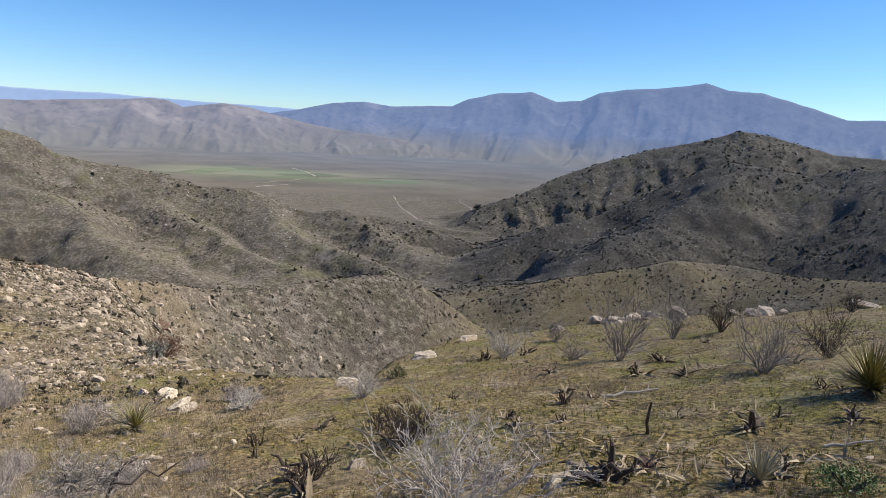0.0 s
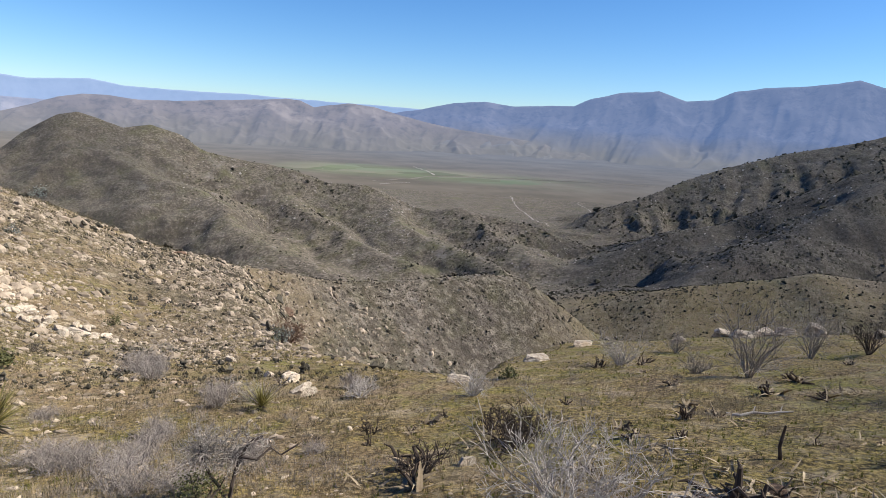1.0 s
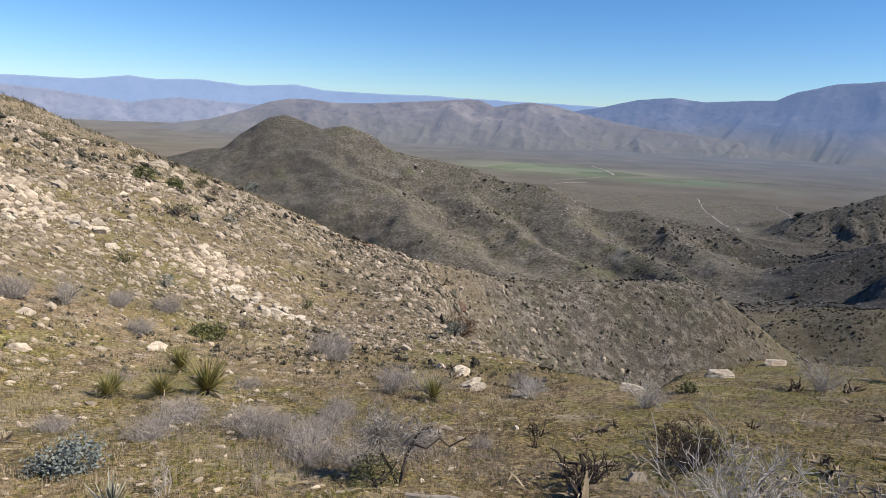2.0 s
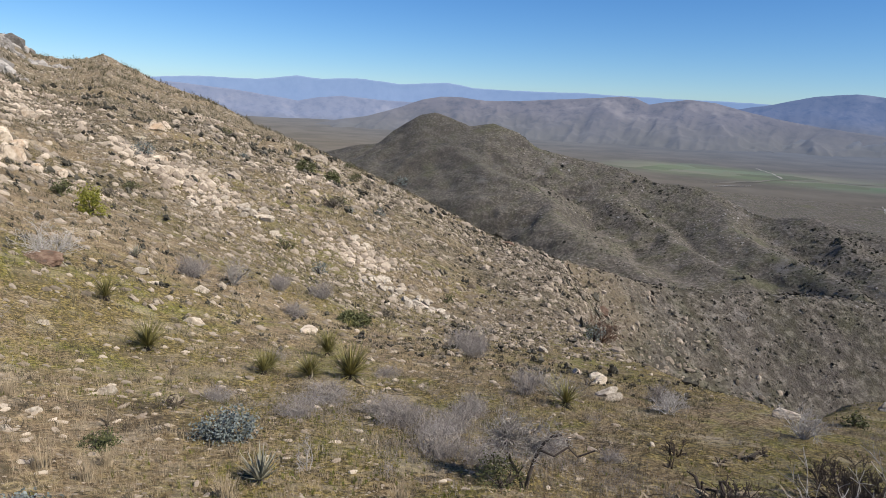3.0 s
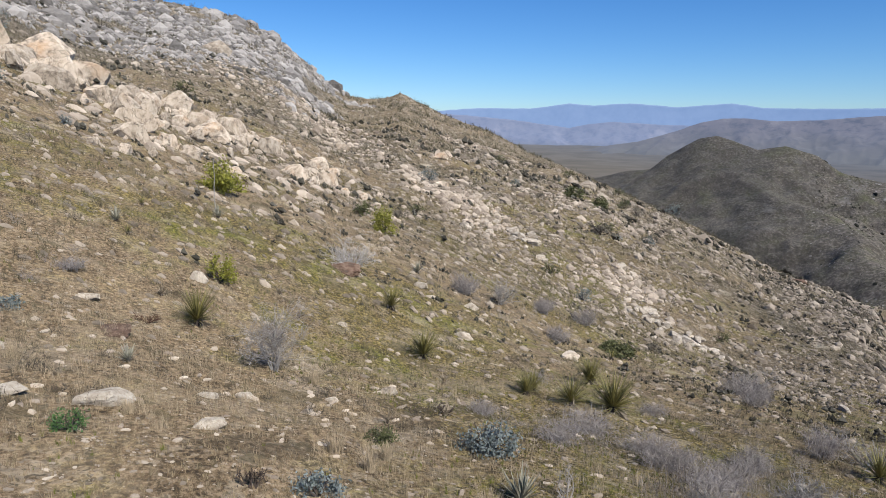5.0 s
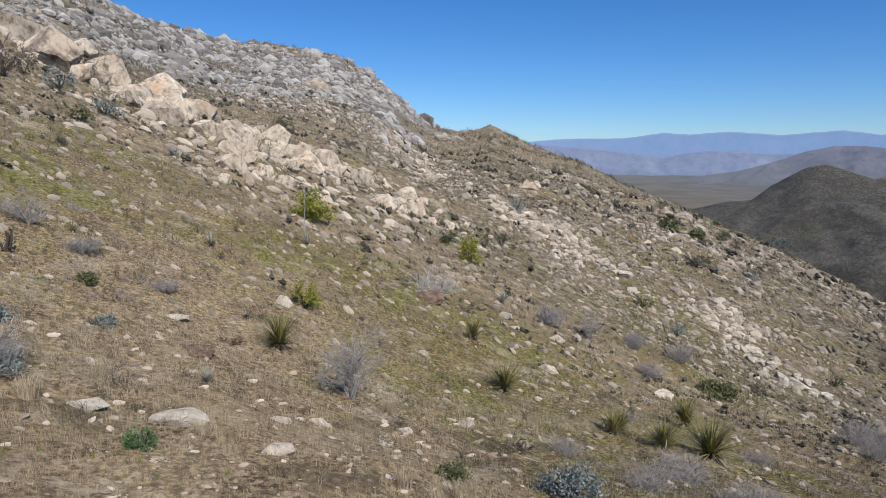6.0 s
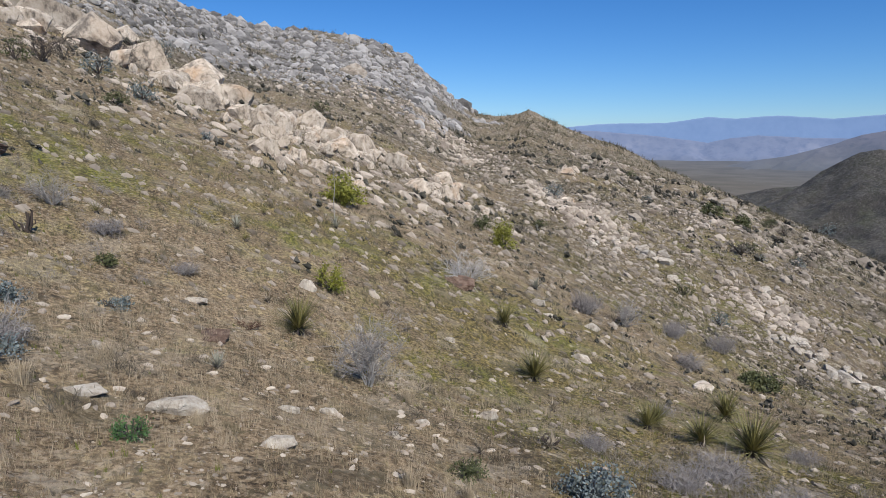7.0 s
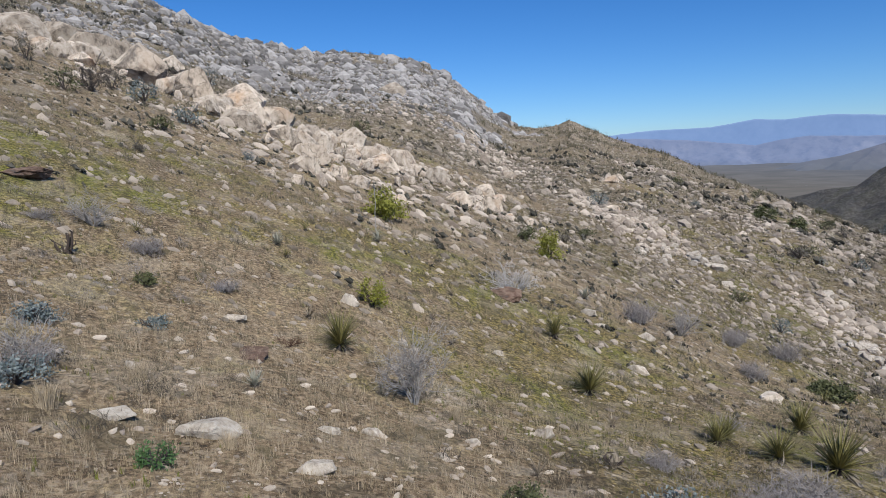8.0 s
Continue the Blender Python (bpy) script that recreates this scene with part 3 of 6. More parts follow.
PURPLE_RANGE = [(17.5, 0.5, 4150), (15.6, 0.86, 4150), (13.5, 1.22, 4150), (10.2, 2.04, 4150), (7.6, 2.3, 4150), (5.3, 2.03, 4150), (2.9, 2.2, 4150), (-0.1, 2.33, 4150), (-1.5, 3.0, 4150),
                (-4, 3.63, 4150), (-6.9, 3.86, 4150), (-9.1, 3.16, 4150), (-11.2, 3.34, 4150), (-12.6, 4.0, 4150), (-14.8, 4.4, 4150), (-17.1, 4.53, 4150), (-19.7, 4.83, 4150), (-21, 5.1, 4150),
                (-22.7, 4.55, 4150), (-25.2, 4.4, 4150), (-27.2, 3.8, 4150), (-29.2, 3.2, 4150), (-31.1, 2.54, 4150), (-33.5, 2.6, 4150), (-42, 2.0, 4150), (-60, 2.4, 4150)]
MIDDLE_RANGE = [(72, 0.6, 4350), (63.8, 1.0, 4350), (61, 0.85, 4350), (57, 0.55, 4350), (52.1, -0.1, 4350), (50.5, 0.25, 4350), (48.4, 0.47, 4350), (45, 0.3, 4350), (41.5, 0.22, 4350), (36, 0.0, 4350)]
PALE_RANGE = [(75, 1.0, 4650), (63.8, 1.2, 4650), (59.9, 1.5, 4650), (55.5, 1.5, 4650), (52.2, 1.95, 4650), (50.1, 1.8, 4650), (47.2, 2.0, 4650), (43.4, 1.7, 4650),
              (39.3, 2.0, 4650), (37, 1.65, 4650), (31.4, 1.6, 4650), (28.1, 1.65, 4650), (22, 1.5, 4650), (15.3, 1.4, 4650), (8, 1.2, 4650)]
# haze is put into these as blue emission and bluish base colour
M_BROWN = range_material("brown_range_hazy_scrub", (0.035, 0.033, 0.036), (0.105, 0.088, 0.080), (0.20, 0.170, 0.150), (0.18, 0.22, 0.34, 0.50), 0.5)
M_PURPLE = range_material("purple_range_hazy_scrub", (0.022, 0.026, 0.040), (0.062, 0.060, 0.068), (0.13, 0.118, 0.122), (0.13, 0.21, 0.42, 0.58))
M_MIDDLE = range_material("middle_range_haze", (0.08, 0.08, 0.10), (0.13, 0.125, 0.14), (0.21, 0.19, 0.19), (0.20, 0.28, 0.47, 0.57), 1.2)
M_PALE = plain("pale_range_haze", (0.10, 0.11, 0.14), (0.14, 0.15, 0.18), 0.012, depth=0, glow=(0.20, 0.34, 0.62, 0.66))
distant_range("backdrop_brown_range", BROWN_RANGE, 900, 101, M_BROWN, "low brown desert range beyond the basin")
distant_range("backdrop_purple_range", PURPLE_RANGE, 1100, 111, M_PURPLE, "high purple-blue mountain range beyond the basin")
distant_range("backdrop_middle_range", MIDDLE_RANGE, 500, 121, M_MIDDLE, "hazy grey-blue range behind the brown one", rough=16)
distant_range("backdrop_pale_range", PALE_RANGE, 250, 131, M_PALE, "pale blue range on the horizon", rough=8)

# ---- kit for rocks and plants ----
def ground_at(x, y):
    return float(land(np.array([x], float), np.array([y], float))[0])


def thing(name, x, y, label, category, group="", sink=0.0, turn=0.0, size=1.0):
    ob = tagged(new(name), label, category, group)
    ob.matrix_basis = pose(x, y, ground_at(x, y) - sink, 0, 0, turn) @ Matrix.Scale(size, 4)
    return ob


def part(name, me, parent, label=""):
    ob = new(name, me)
    ob.parent = parent
    return tagged(ob, label)


class Soup:
    """Collects corners and triangles or quads, to become one mesh."""

    def __init__(self):
        self.v, self.f = [], []

    def face(self, *pts):
        n = len(self.v)
        self.v.extend(pts)
        self.f.append(tuple(range(n, n + len(pts))))

    def tube(self, pts, radii, sides=4):
        """A tapered limb along the points."""
        base = len(self.v)
        for i, (p, r) in enumerate(zip(pts, radii)):
            a = pts[max(i - 1, 0)]
            b = pts[min(i + 1, len(pts) - 1)]
            d = (b - a).normalized() if (b - a).length > 1e-6 else Vector((0, 0, 1))
            u = d.orthogonal().normalized()
            w = d.cross(u)
            for k in range(sides):
                t = 2 * math.pi * k / sides
                self.v.append(p + r * (math.cos(t) * u + math.sin(t) * w))
        for i in range(len(pts) - 1):
            for k in range(sides):
                m = (k + 1) % sides
                self.f.append((base + i * sides + k, base + i * sides + m, base + (i + 1) * sides + m, base + (i + 1) * sides + k))

    def mesh(self, name, mat, smooth=False):
        me = bpy.data.meshes.new(name)
        me.from_pydata([tuple(p) for p in self.v], [], self.f)
        me.polygons.foreach_set("use_smooth", [smooth] * len(me.polygons))
        me.materials.append(mat)
        return me


def stone_points(seed, level, flat=0.62, cuts=15, rough=0.05, keep=0.96, long=1.0):
    """A rock: a ball cut by planes, squashed and roughened; corners and triangles."""
    rng = random.Random(seed)
    bm = bmesh.new()
    bmesh.ops.create_icosphere(bm, subdivisions=level, radius=1.0)
    stretch = Vector((long, rng.uniform(0.6, 0.9), flat * rng.uniform(0.8, 1.2)))
    planes = []
    for _ in range(cuts):
        n = Vector((rng.gauss(0, 1), rng.gauss(0, 1), rng.gauss(0.15, 0.8))).normalized()
        planes.append((n, rng.uniform(0.46, 0.80)))
    shift = Vector((rng.uniform(-50, 50), rng.uniform(-50, 50), rng.uniform(-50, 50)))
    for v in bm.verts:
        p = v.co.copy()
        for n, d in planes:
            over = p.dot(n) - d
            if over > 0:
                p -= over * n * keep
        p *= 1 + rough * noise.noise(p * 2.3 + shift) + rough * 0.6 * noise.noise(p * 6.0 + shift)
        v.co = Vector((p.x * stretch.x, p.y * stretch.y, p.z * stretch.z))
    bm.verts.index_update()
    co = np.array([v.co[:] for v in bm.verts])
    tri = np.array([[v.index for v in f.verts] for f in bm.faces])
    bm.free()
    span = max(np.ptp(co[:, 0]), 1e-6)
    return co / span, tri


def stone_mesh(name, seed, level, mat, **how):
    co, tri = stone_points(seed, level, **how)
    me = make_mesh(name, co, tri, mat, smooth=False)
    return me


def scatter(name, protos, places, sizes, mat, label, category, turn=None, lean=0.0, sink=0.12, seed=1, tall=None, smooth=False, along=None, shear=1.0):
    """Many alike small pieces as one mesh: each place gets one of the shapes, turned and sized."""
    rng = np.random.default_rng(seed)
    places, sizes = np.asarray(places), np.asarray(sizes)
    z = land(places[:, 0], places[:, 1])
    tall = np.ones(len(places)) if tall is None else tall
    vs, fs, count = [], [], 0
    pick = rng.integers(0, len(protos), len(places))
    spin = rng.uniform(0, 2 * math.pi, len(places)) if along is None else np.radians(along + rng.normal(0, 38, len(places)))
    step = 0.5 * np.maximum(sizes, 0.3)
    gx = (land(places[:, 0] + step, places[:, 1]) - z) / step
    gy = (land(places[:, 0], places[:, 1] + step) - z) / step
    gx, gy = shear * np.clip(gx, -0.8, 0.8), shear * np.clip(gy, -0.8, 0.8)
    for k, (co, tri) in enumerate(protos):
        sel = np.where(pick == k)[0]
        if not len(sel):
            continue
        c, s = np.cos(spin[sel])[:, None], np.sin(spin[sel])[:, None]
        x = (co[None, :, 0] * c - co[None, :, 1] * s) * sizes[sel][:, None]
        y = (co[None, :, 0] * s + co[None, :, 1] * c) * sizes[sel][:, None]
        h = co[None, :, 2] * (sizes[sel] * tall[sel])[:, None] + x * gx[sel][:, None] + y * gy[sel][:, None]
        v = np.stack([x + places[sel, 0][:, None], y + places[sel, 1][:, None], h + (z[sel] - sink * sizes[sel])[:, None]], -1)
        vs.append(v.reshape(-1, 3))
        fs.append((tri[None] + (np.arange(len(sel)) * len(co))[:, None, None] + count).reshape(-1, tri.shape[1]))
        count += len(sel) * len(co)
    me = make_mesh(name, np.concatenate(vs), np.concatenate(fs), mat, smooth=smooth)
    return tagged(new(name, me), label, category, kind="stuff")


def view_places(n, near, far, seed, a0=-41.0, a1=116.0, power=0.0):
    """Places on the land, as dense to the eye far off as close by."""
    rng = np.random.default_rng(seed)
    r = near * (far / near) ** rng.uniform(0, 1, n) ** (1 + power)
    a = np.radians(rng.uniform(a0, a1, n))
    return np.stack([-r * np.sin(a), r * np.cos(a)], -1), r, np.degrees(a)


def varied(name, dark, light, rough=0.9, hue=0.0, scale=14.0, depth=0.004, spec=0.2, by="island", through=0.0):
    """A material whose tone changes from piece to piece and within a piece."""
    m, n, l, b = material(name, rough)
    b.inputs["Specular IOR Level"].default_value = spec
    if by == "island":
        pick = n.new("ShaderNodeNewGeometry").outputs["Random Per Island"]
    else:
        pick = n.new("ShaderNodeObjectInfo").outputs["Random"]
    v = n.new("ShaderNodeTexCoord").outputs["Object"]
    a = tex(n, l, scale, 5, 0.65, v).outputs["Fac"]
    s = math_node(n, l, "ADD", math_node(n, l, "MULTIPLY", pick, 0.55), math_node(n, l, "MULTIPLY", a, 0.55))
    col = ramp(n, l, s, [(0.12, dark), (0.92, light)])
    l.new(col, b.inputs["Base Color"])
    if depth:
        bump(n, l, a, b, 0.6, depth)
    return m


def granite(name, dark, mid, light, rust, scale, mottle=0.6, cracks=1.0):
    """Weathered rock: grain, dark grey patches, rust-coloured faces and darkened cracks."""
    m, n, l, b = material(name, 0.93)
    v = n.new("ShaderNodeTexCoord").outputs["Object"]
    pick = n.new("ShaderNodeObjectInfo").outputs["Random"]
    o = n.new("ShaderNodeVectorMath")
    o.operation = "ADD"
    l.new(v, o.inputs[0])
    l.new(math_node(n, l, "MULTIPLY", pick, 37.0), o.inputs[1])
    a = tex(n, l, scale, 8, 0.7, o.outputs[0]).outputs["Fac"]
    c = tex(n, l, scale * 0.22, 4, 0.55, o.outputs[0]).outputs["Fac"]
    col = ramp(n, l, a, [(0.30, dark), (0.47, mid), (0.66, light)])
    k = math_node(n, l, "MULTIPLY_ADD", c, 5.0, -2.75, clamp=True)
    k = math_node(n, l, "MULTIPLY", k, math_node(n, l, "MULTIPLY_ADD", pick, 1.2, -0.2, clamp=True))
    col = mix(n, l, k, col, rust)
    k = math_node(n, l, "MULTIPLY_ADD", tex(n, l, scale * 0.5, 6, 0.7, o.outputs[0]).outputs["Fac"], -9.0, 4.0, clamp=True)
    col = mix(n, l, math_node(n, l, "MULTIPLY", k, mottle), col, (0.15, 0.13, 0.11))
    tone = math_node(n, l, "MULTIPLY_ADD", pick, 0.4, 0.76)
    t = n.new("ShaderNodeCombineColor")
    for i in range(3):
        l.new(tone, t.inputs[i])
    col = mix(n, l, 1.0, col, t.outputs[0], "MULTIPLY")
    l.new(col, b.inputs["Base Color"])
    crack = n.new("ShaderNodeTexVoronoi")
    crack.feature = "DISTANCE_TO_EDGE"
    crack.inputs["Scale"].default_value = scale * 0.28
    bend = n.new("ShaderNodeVectorMath")
    bend.operation = "ADD"
    l.new(o.outputs[0], bend.inputs[0])
    l.new(tex(n, l, 2.5, 3, 0.6, o.outputs[0]).outputs["Color"], bend.inputs[1])
    l.new(bend.outputs[0], crack.inputs["Vector"])
    gap = math_node(n, l, "MULTIPLY", crack.outputs["Distance"], 26.0, clamp=True)
    # the shade inside cracks is put into the colour as dark lines
    l.new(mix(n, l, math_node(n, l, "MULTIPLY_ADD", gap, 0.35 * cracks, 1 - 0.35 * cracks), (0.12, 0.09, 0.065), col), b.inputs["Base Color"])
    bump(n, l, math_node(n, l, "ADD", math_node(n, l, "MULTIPLY", a, 0.8), math_node(n, l, "MULTIPLY", gap, 0.5 * cracks)), b, 0.9, 0.06)
    return m


M_BOULDER = granite("weathered_granite", (0.13, 0.095, 0.068), (0.52, 0.42, 0.315), (0.70, 0.60, 0.48), (0.46, 0.25, 0.10), 5.5, 0.5)
M_ROCK = granite("pale_granite", (0.24, 0.19, 0.14), (0.52, 0.44, 0.345), (0.70, 0.62, 0.51), (0.46, 0.34, 0.22), 5.0, 0.25, 0.3)
M_RED_ROCK = granite("red_brown_rock", (0.07, 0.042, 0.028), (0.17, 0.105, 0.072), (0.30, 0.21, 0.15), (0.14, 0.075, 0.045), 5.0)
M_PEBBLE = varied("loose_stones", (0.09, 0.068, 0.046), (0.53, 0.44, 0.34), 0.95, scale=3.0)
M_STONE = varied("small_stones", (0.15, 0.11, 0.078), (0.66, 0.555, 0.435), 0.95, scale=4.0, by="object")
M_TAN_STONE = varied("tan_rubble", (0.15, 0.11, 0.078), (0.66, 0.55, 0.43), 0.95, scale=3.0)
M_GREY_STONE = varied("grey_ridge_stones", (0.055, 0.047, 0.042), (0.52, 0.47, 0.42), 0.95, scale=1.2)
M_TWIG = varied("dead_grey_twigs", (0.12, 0.104, 0.092), (0.46, 0.415, 0.37), 0.85)
M_WHITE_TWIG = varied("bleached_twigs", (0.28, 0.25, 0.22), (0.62, 0.57, 0.52), 0.85)
M_BARK = varied("dark_bark", (0.035, 0.028, 0.024), (0.12, 0.095, 0.08), 0.9)
M_RUST_TWIG = varied("rust_brown_twigs", (0.05, 0.028, 0.020), (0.20, 0.115, 0.075), 0.9)
M_CHAR = varied("charred_wood", (0.018, 0.014, 0.012), (0.12, 0.09, 0.07), 0.85)
M_BLADE = varied("yucca_leaf", (0.045, 0.044, 0.012), (0.31, 0.265, 0.085), 0.55, by="object", spec=0.4)
M_DRY_BLADE = varied("dead_yucca_leaf", (0.11, 0.08, 0.05), (0.38, 0.31, 0.215), 0.8, by="object")
M_AGAVE = varied("agave_leaf", (0.18, 0.17, 0.12), (0.46, 0.43, 0.33), 0.6, by="object", spec=0.4)
M_LEAF_BRIGHT = varied("bright_green_leaves", (0.11, 0.115, 0.012), (0.32, 0.30, 0.045), 0.6, spec=0.35)
M_LEAF_OLIVE = varied("olive_leaves", (0.045, 0.050, 0.018), (0.15, 0.15, 0.06), 0.65, spec=0.3)
M_LEAF_DULL = varied("dull_brown_leaves", (0.07, 0.058, 0.042), (0.21, 0.18, 0.135), 0.75, spec=0.2)
M_LEAF_BLUE = varied("blue_grey_leaves", (0.07, 0.085, 0.078), (0.27, 0.295, 0.27), 0.65, spec=0.3)
M_LEAF_GREEN = varied("fresh_green_leaves", (0.035, 0.075, 0.020), (0.12, 0.20, 0.06), 0.6, spec=0.35)
M_GRASS_DRY = varied("dry_grass", (0.15, 0.11, 0.06), (0.44, 0.345, 0.215), 0.9)
M_GRASS_PALE = varied("pale_long_grass", (0.22, 0.165, 0.10), (0.54, 0.43, 0.29), 0.85)
M_GREY_BRUSH = varied("lilac_grey_brush", (0.15, 0.125, 0.108), (0.44, 0.385, 0.335), 0.9)
M_GRASS_MAT = varied("matted_brown_grass", (0.10, 0.062, 0.034), (0.34, 0.245, 0.15), 0.9)
M_GRASS_GREEN = varied("green_grass", (0.06, 0.075, 0.010), (0.22, 0.215, 0.045), 0.85)
M_DRY_SCRUB = varied("brown_grey_scrub", (0.024, 0.019, 0.013), (0.13, 0.108, 0.08), 0.95, scale=3.0)
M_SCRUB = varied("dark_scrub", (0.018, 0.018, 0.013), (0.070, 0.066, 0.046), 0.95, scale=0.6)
M_SHRUBLET = varied("dark_shrublets", (0.020, 0.018, 0.012), (0.15, 0.135, 0.105), 0.95, scale=6.0)
M_SWALE_SCRUB = varied("swale_scrub", (0.028, 0.025, 0.018), (0.13, 0.112, 0.088), 0.95, scale=2.0)
M_SLOPE_TUFT = varied("slope_tufts", (0.028, 0.024, 0.012), (0.23, 0.195, 0.12), 0.95, scale=3.0)
M_GREY_SCRUB = varied("grey_scrub", (0.14, 0.12, 0.108), (0.42, 0.37, 0.335), 0.95, scale=3.0)


def branch(soup, rng, start, way, length, radius, depth, fork=3, droop=0.0, thin=0.008, bend=0.17):
    """A crooked limb that forks again and again."""
    pts, p, d = [start], start.copy(), way.normalized()
    steps = 4 if depth > 1 else 3
    for _ in range(steps):
        d = (d + Vector((rng.gauss(0, bend), rng.gauss(0, bend), rng.gauss(0, bend * 0.7) - droop))).normalized()
        p = p + d * (length / steps)
        pts.append(p.copy())
    soup.tube(pts, [max(radius * (1 - 0.6 * i / steps), thin * 0.5) for i in range(steps + 1)], 5 if depth > 2 else 3)
    if depth <= 0:
        return
    for k in range(fork):
        i = rng.randint(1, steps)
        side = Vector((rng.gauss(0, 1), rng.gauss(0, 1), rng.gauss(0.35, 0.7))).normalized()
        branch(soup, rng, pts[i], d * 0.75 + side * 0.75, length * rng.uniform(0.45, 0.72), max(radius * 0.52, thin * 0.6), depth - 1, fork, droop, thin, bend)


def dead_shrub(x, y, wide, high, seed, mat, label, group="", stems=6, depth=3, fork=3, thick=0.014, spread=0.9, thin=0.006, name="dead_shrub"):
    """A leafless shrub: crooked stems from one root crown, each with its own twigs."""
    rng = random.Random(seed)
    ob = thing(name, x, y, label, "dead shrub", group, sink=0.02)
    for k in range(stems):
        a = 2 * math.pi * (k + rng.uniform(-0.3, 0.3)) / stems
        out = rng.uniform(0.25, spread)
        way = Vector((math.cos(a) * out * wide / max(high, 0.05) * 0.6, math.sin(a) * out * wide / max(high, 0.05) * 0.6, rng.uniform(0.7, 1.1)))
        s = Soup()
        reach = 0.55 * math.hypot(wide * 0.5 * out, high) * rng.uniform(0.8, 1.1)
        branch(s, rng, Vector((math.cos(a) * 0.03, math.sin(a) * 0.03, 0)), way, reach, thick, depth, fork, 0.02, thin)
        part("stem", s.mesh("stem", mat), ob)
    return ob


def crowned_shrub(x, y, seed):
    """A half-dead shrub: two crooked dark trunks and a low limb, with crowns of fine grey twigs."""
    rng = random.Random(seed)
    ob = thing("dead_shrub", x, y, "crooked dark two-stemmed shrub with a crown of fine grey twigs", "dead shrub", sink=0.03, turn=30)
    limbs = [([(0, 0, 0), (-0.04, 0.02, 0.16), (-0.13, 0.0, 0.30), (-0.17, -0.03, 0.46), (-0.20, 0.0, 0.60)], 0.017),
             ([(0.02, 0, 0), (0.05, -0.02, 0.18), (0.09, 0.02, 0.33), (0.12, 0.0, 0.46), (0.22, 0.03, 0.56), (0.30, 0.02, 0.60)], 0.019),
             ([(0.12, 0, 0.44), (0.26, 0.02, 0.40), (0.38, 0.0, 0.48), (0.46, 0.03, 0.40), (0.60, 0.0, 0.50)], 0.012),
             ([(0.38, 0, 0.47), (0.36, 0.03, 0.54), (0.42, 0.02, 0.56)], 0.007)]
    for pts, r in limbs:
        s = Soup()
        pts = [Vector(q) + Vector((rng.gauss(0, 0.008), rng.gauss(0, 0.02), 0)) for q in pts]
        s.tube(pts, [r * (1 - 0.5 * k / len(pts)) for k in range(len(pts))], 6)
        part("trunk", s.mesh("trunk", M_BARK), ob)
    for centre, size, count in (((-0.17, 0.0, 0.52), 0.17, 75), ((0.04, 0.05, 0.42), 0.13, 40), ((0.24, 0.02, 0.56), 0.10, 22)):
        s = Soup()
        for k in range(count):
            way = Vector((rng.gauss(0, 1), rng.gauss(0, 1), rng.gauss(0.35, 0.8)))
            branch(s, rng, Vector(centre) + Vector((rng.gauss(0, 0.04), rng.gauss(0, 0.04), rng.gauss(0, 0.04))), way, size * rng.uniform(0.6, 1.1), 0.0045, 2, 3, 0.0, 0.0045)
        part("crown", s.mesh("crown", M_TWIG), ob, "crown of fine grey twigs")
    return ob


def grass_clump(x, y, wide, high, seed, blades=150):
    """A clump of long pale dry grass."""
    rng = random.Random(seed)
    s = Soup()
    for k in range(blades):
        a, q = rng.uniform(0, 6.283), math.sqrt(rng.random())
        foot = Vector((math.cos(a) * q * wide * 0.3, math.sin(a) * q * wide * 0.3, -0.01))
        tip = foot + Vector((math.cos(a) * wide * 0.4 * rng.random(), math.sin(a) * wide * 0.4 * rng.random(), high * rng.uniform(0.5, 1.1)))
        side = Vector((-math.sin(a), math.cos(a), 0)) * 0.0022
        mid = foot.lerp(tip, 0.55) - Vector((math.cos(a), math.sin(a), 0)) * wide * 0.05
        s.face(foot - side, foot + side, mid + side * 0.8, mid - side * 0.8)
        s.face(mid - side * 0.8, mid + side * 0.8, tip)
    ob = tagged(new("grass_clump", s.mesh("grass_clump", M_GRASS_PALE)), "clump of long pale dry grass", "grass", "grass clumps")
    ob.matrix_basis = pose(x, y, ground_at(x, y), 0, 0, rng.uniform(0, 360))
    return ob


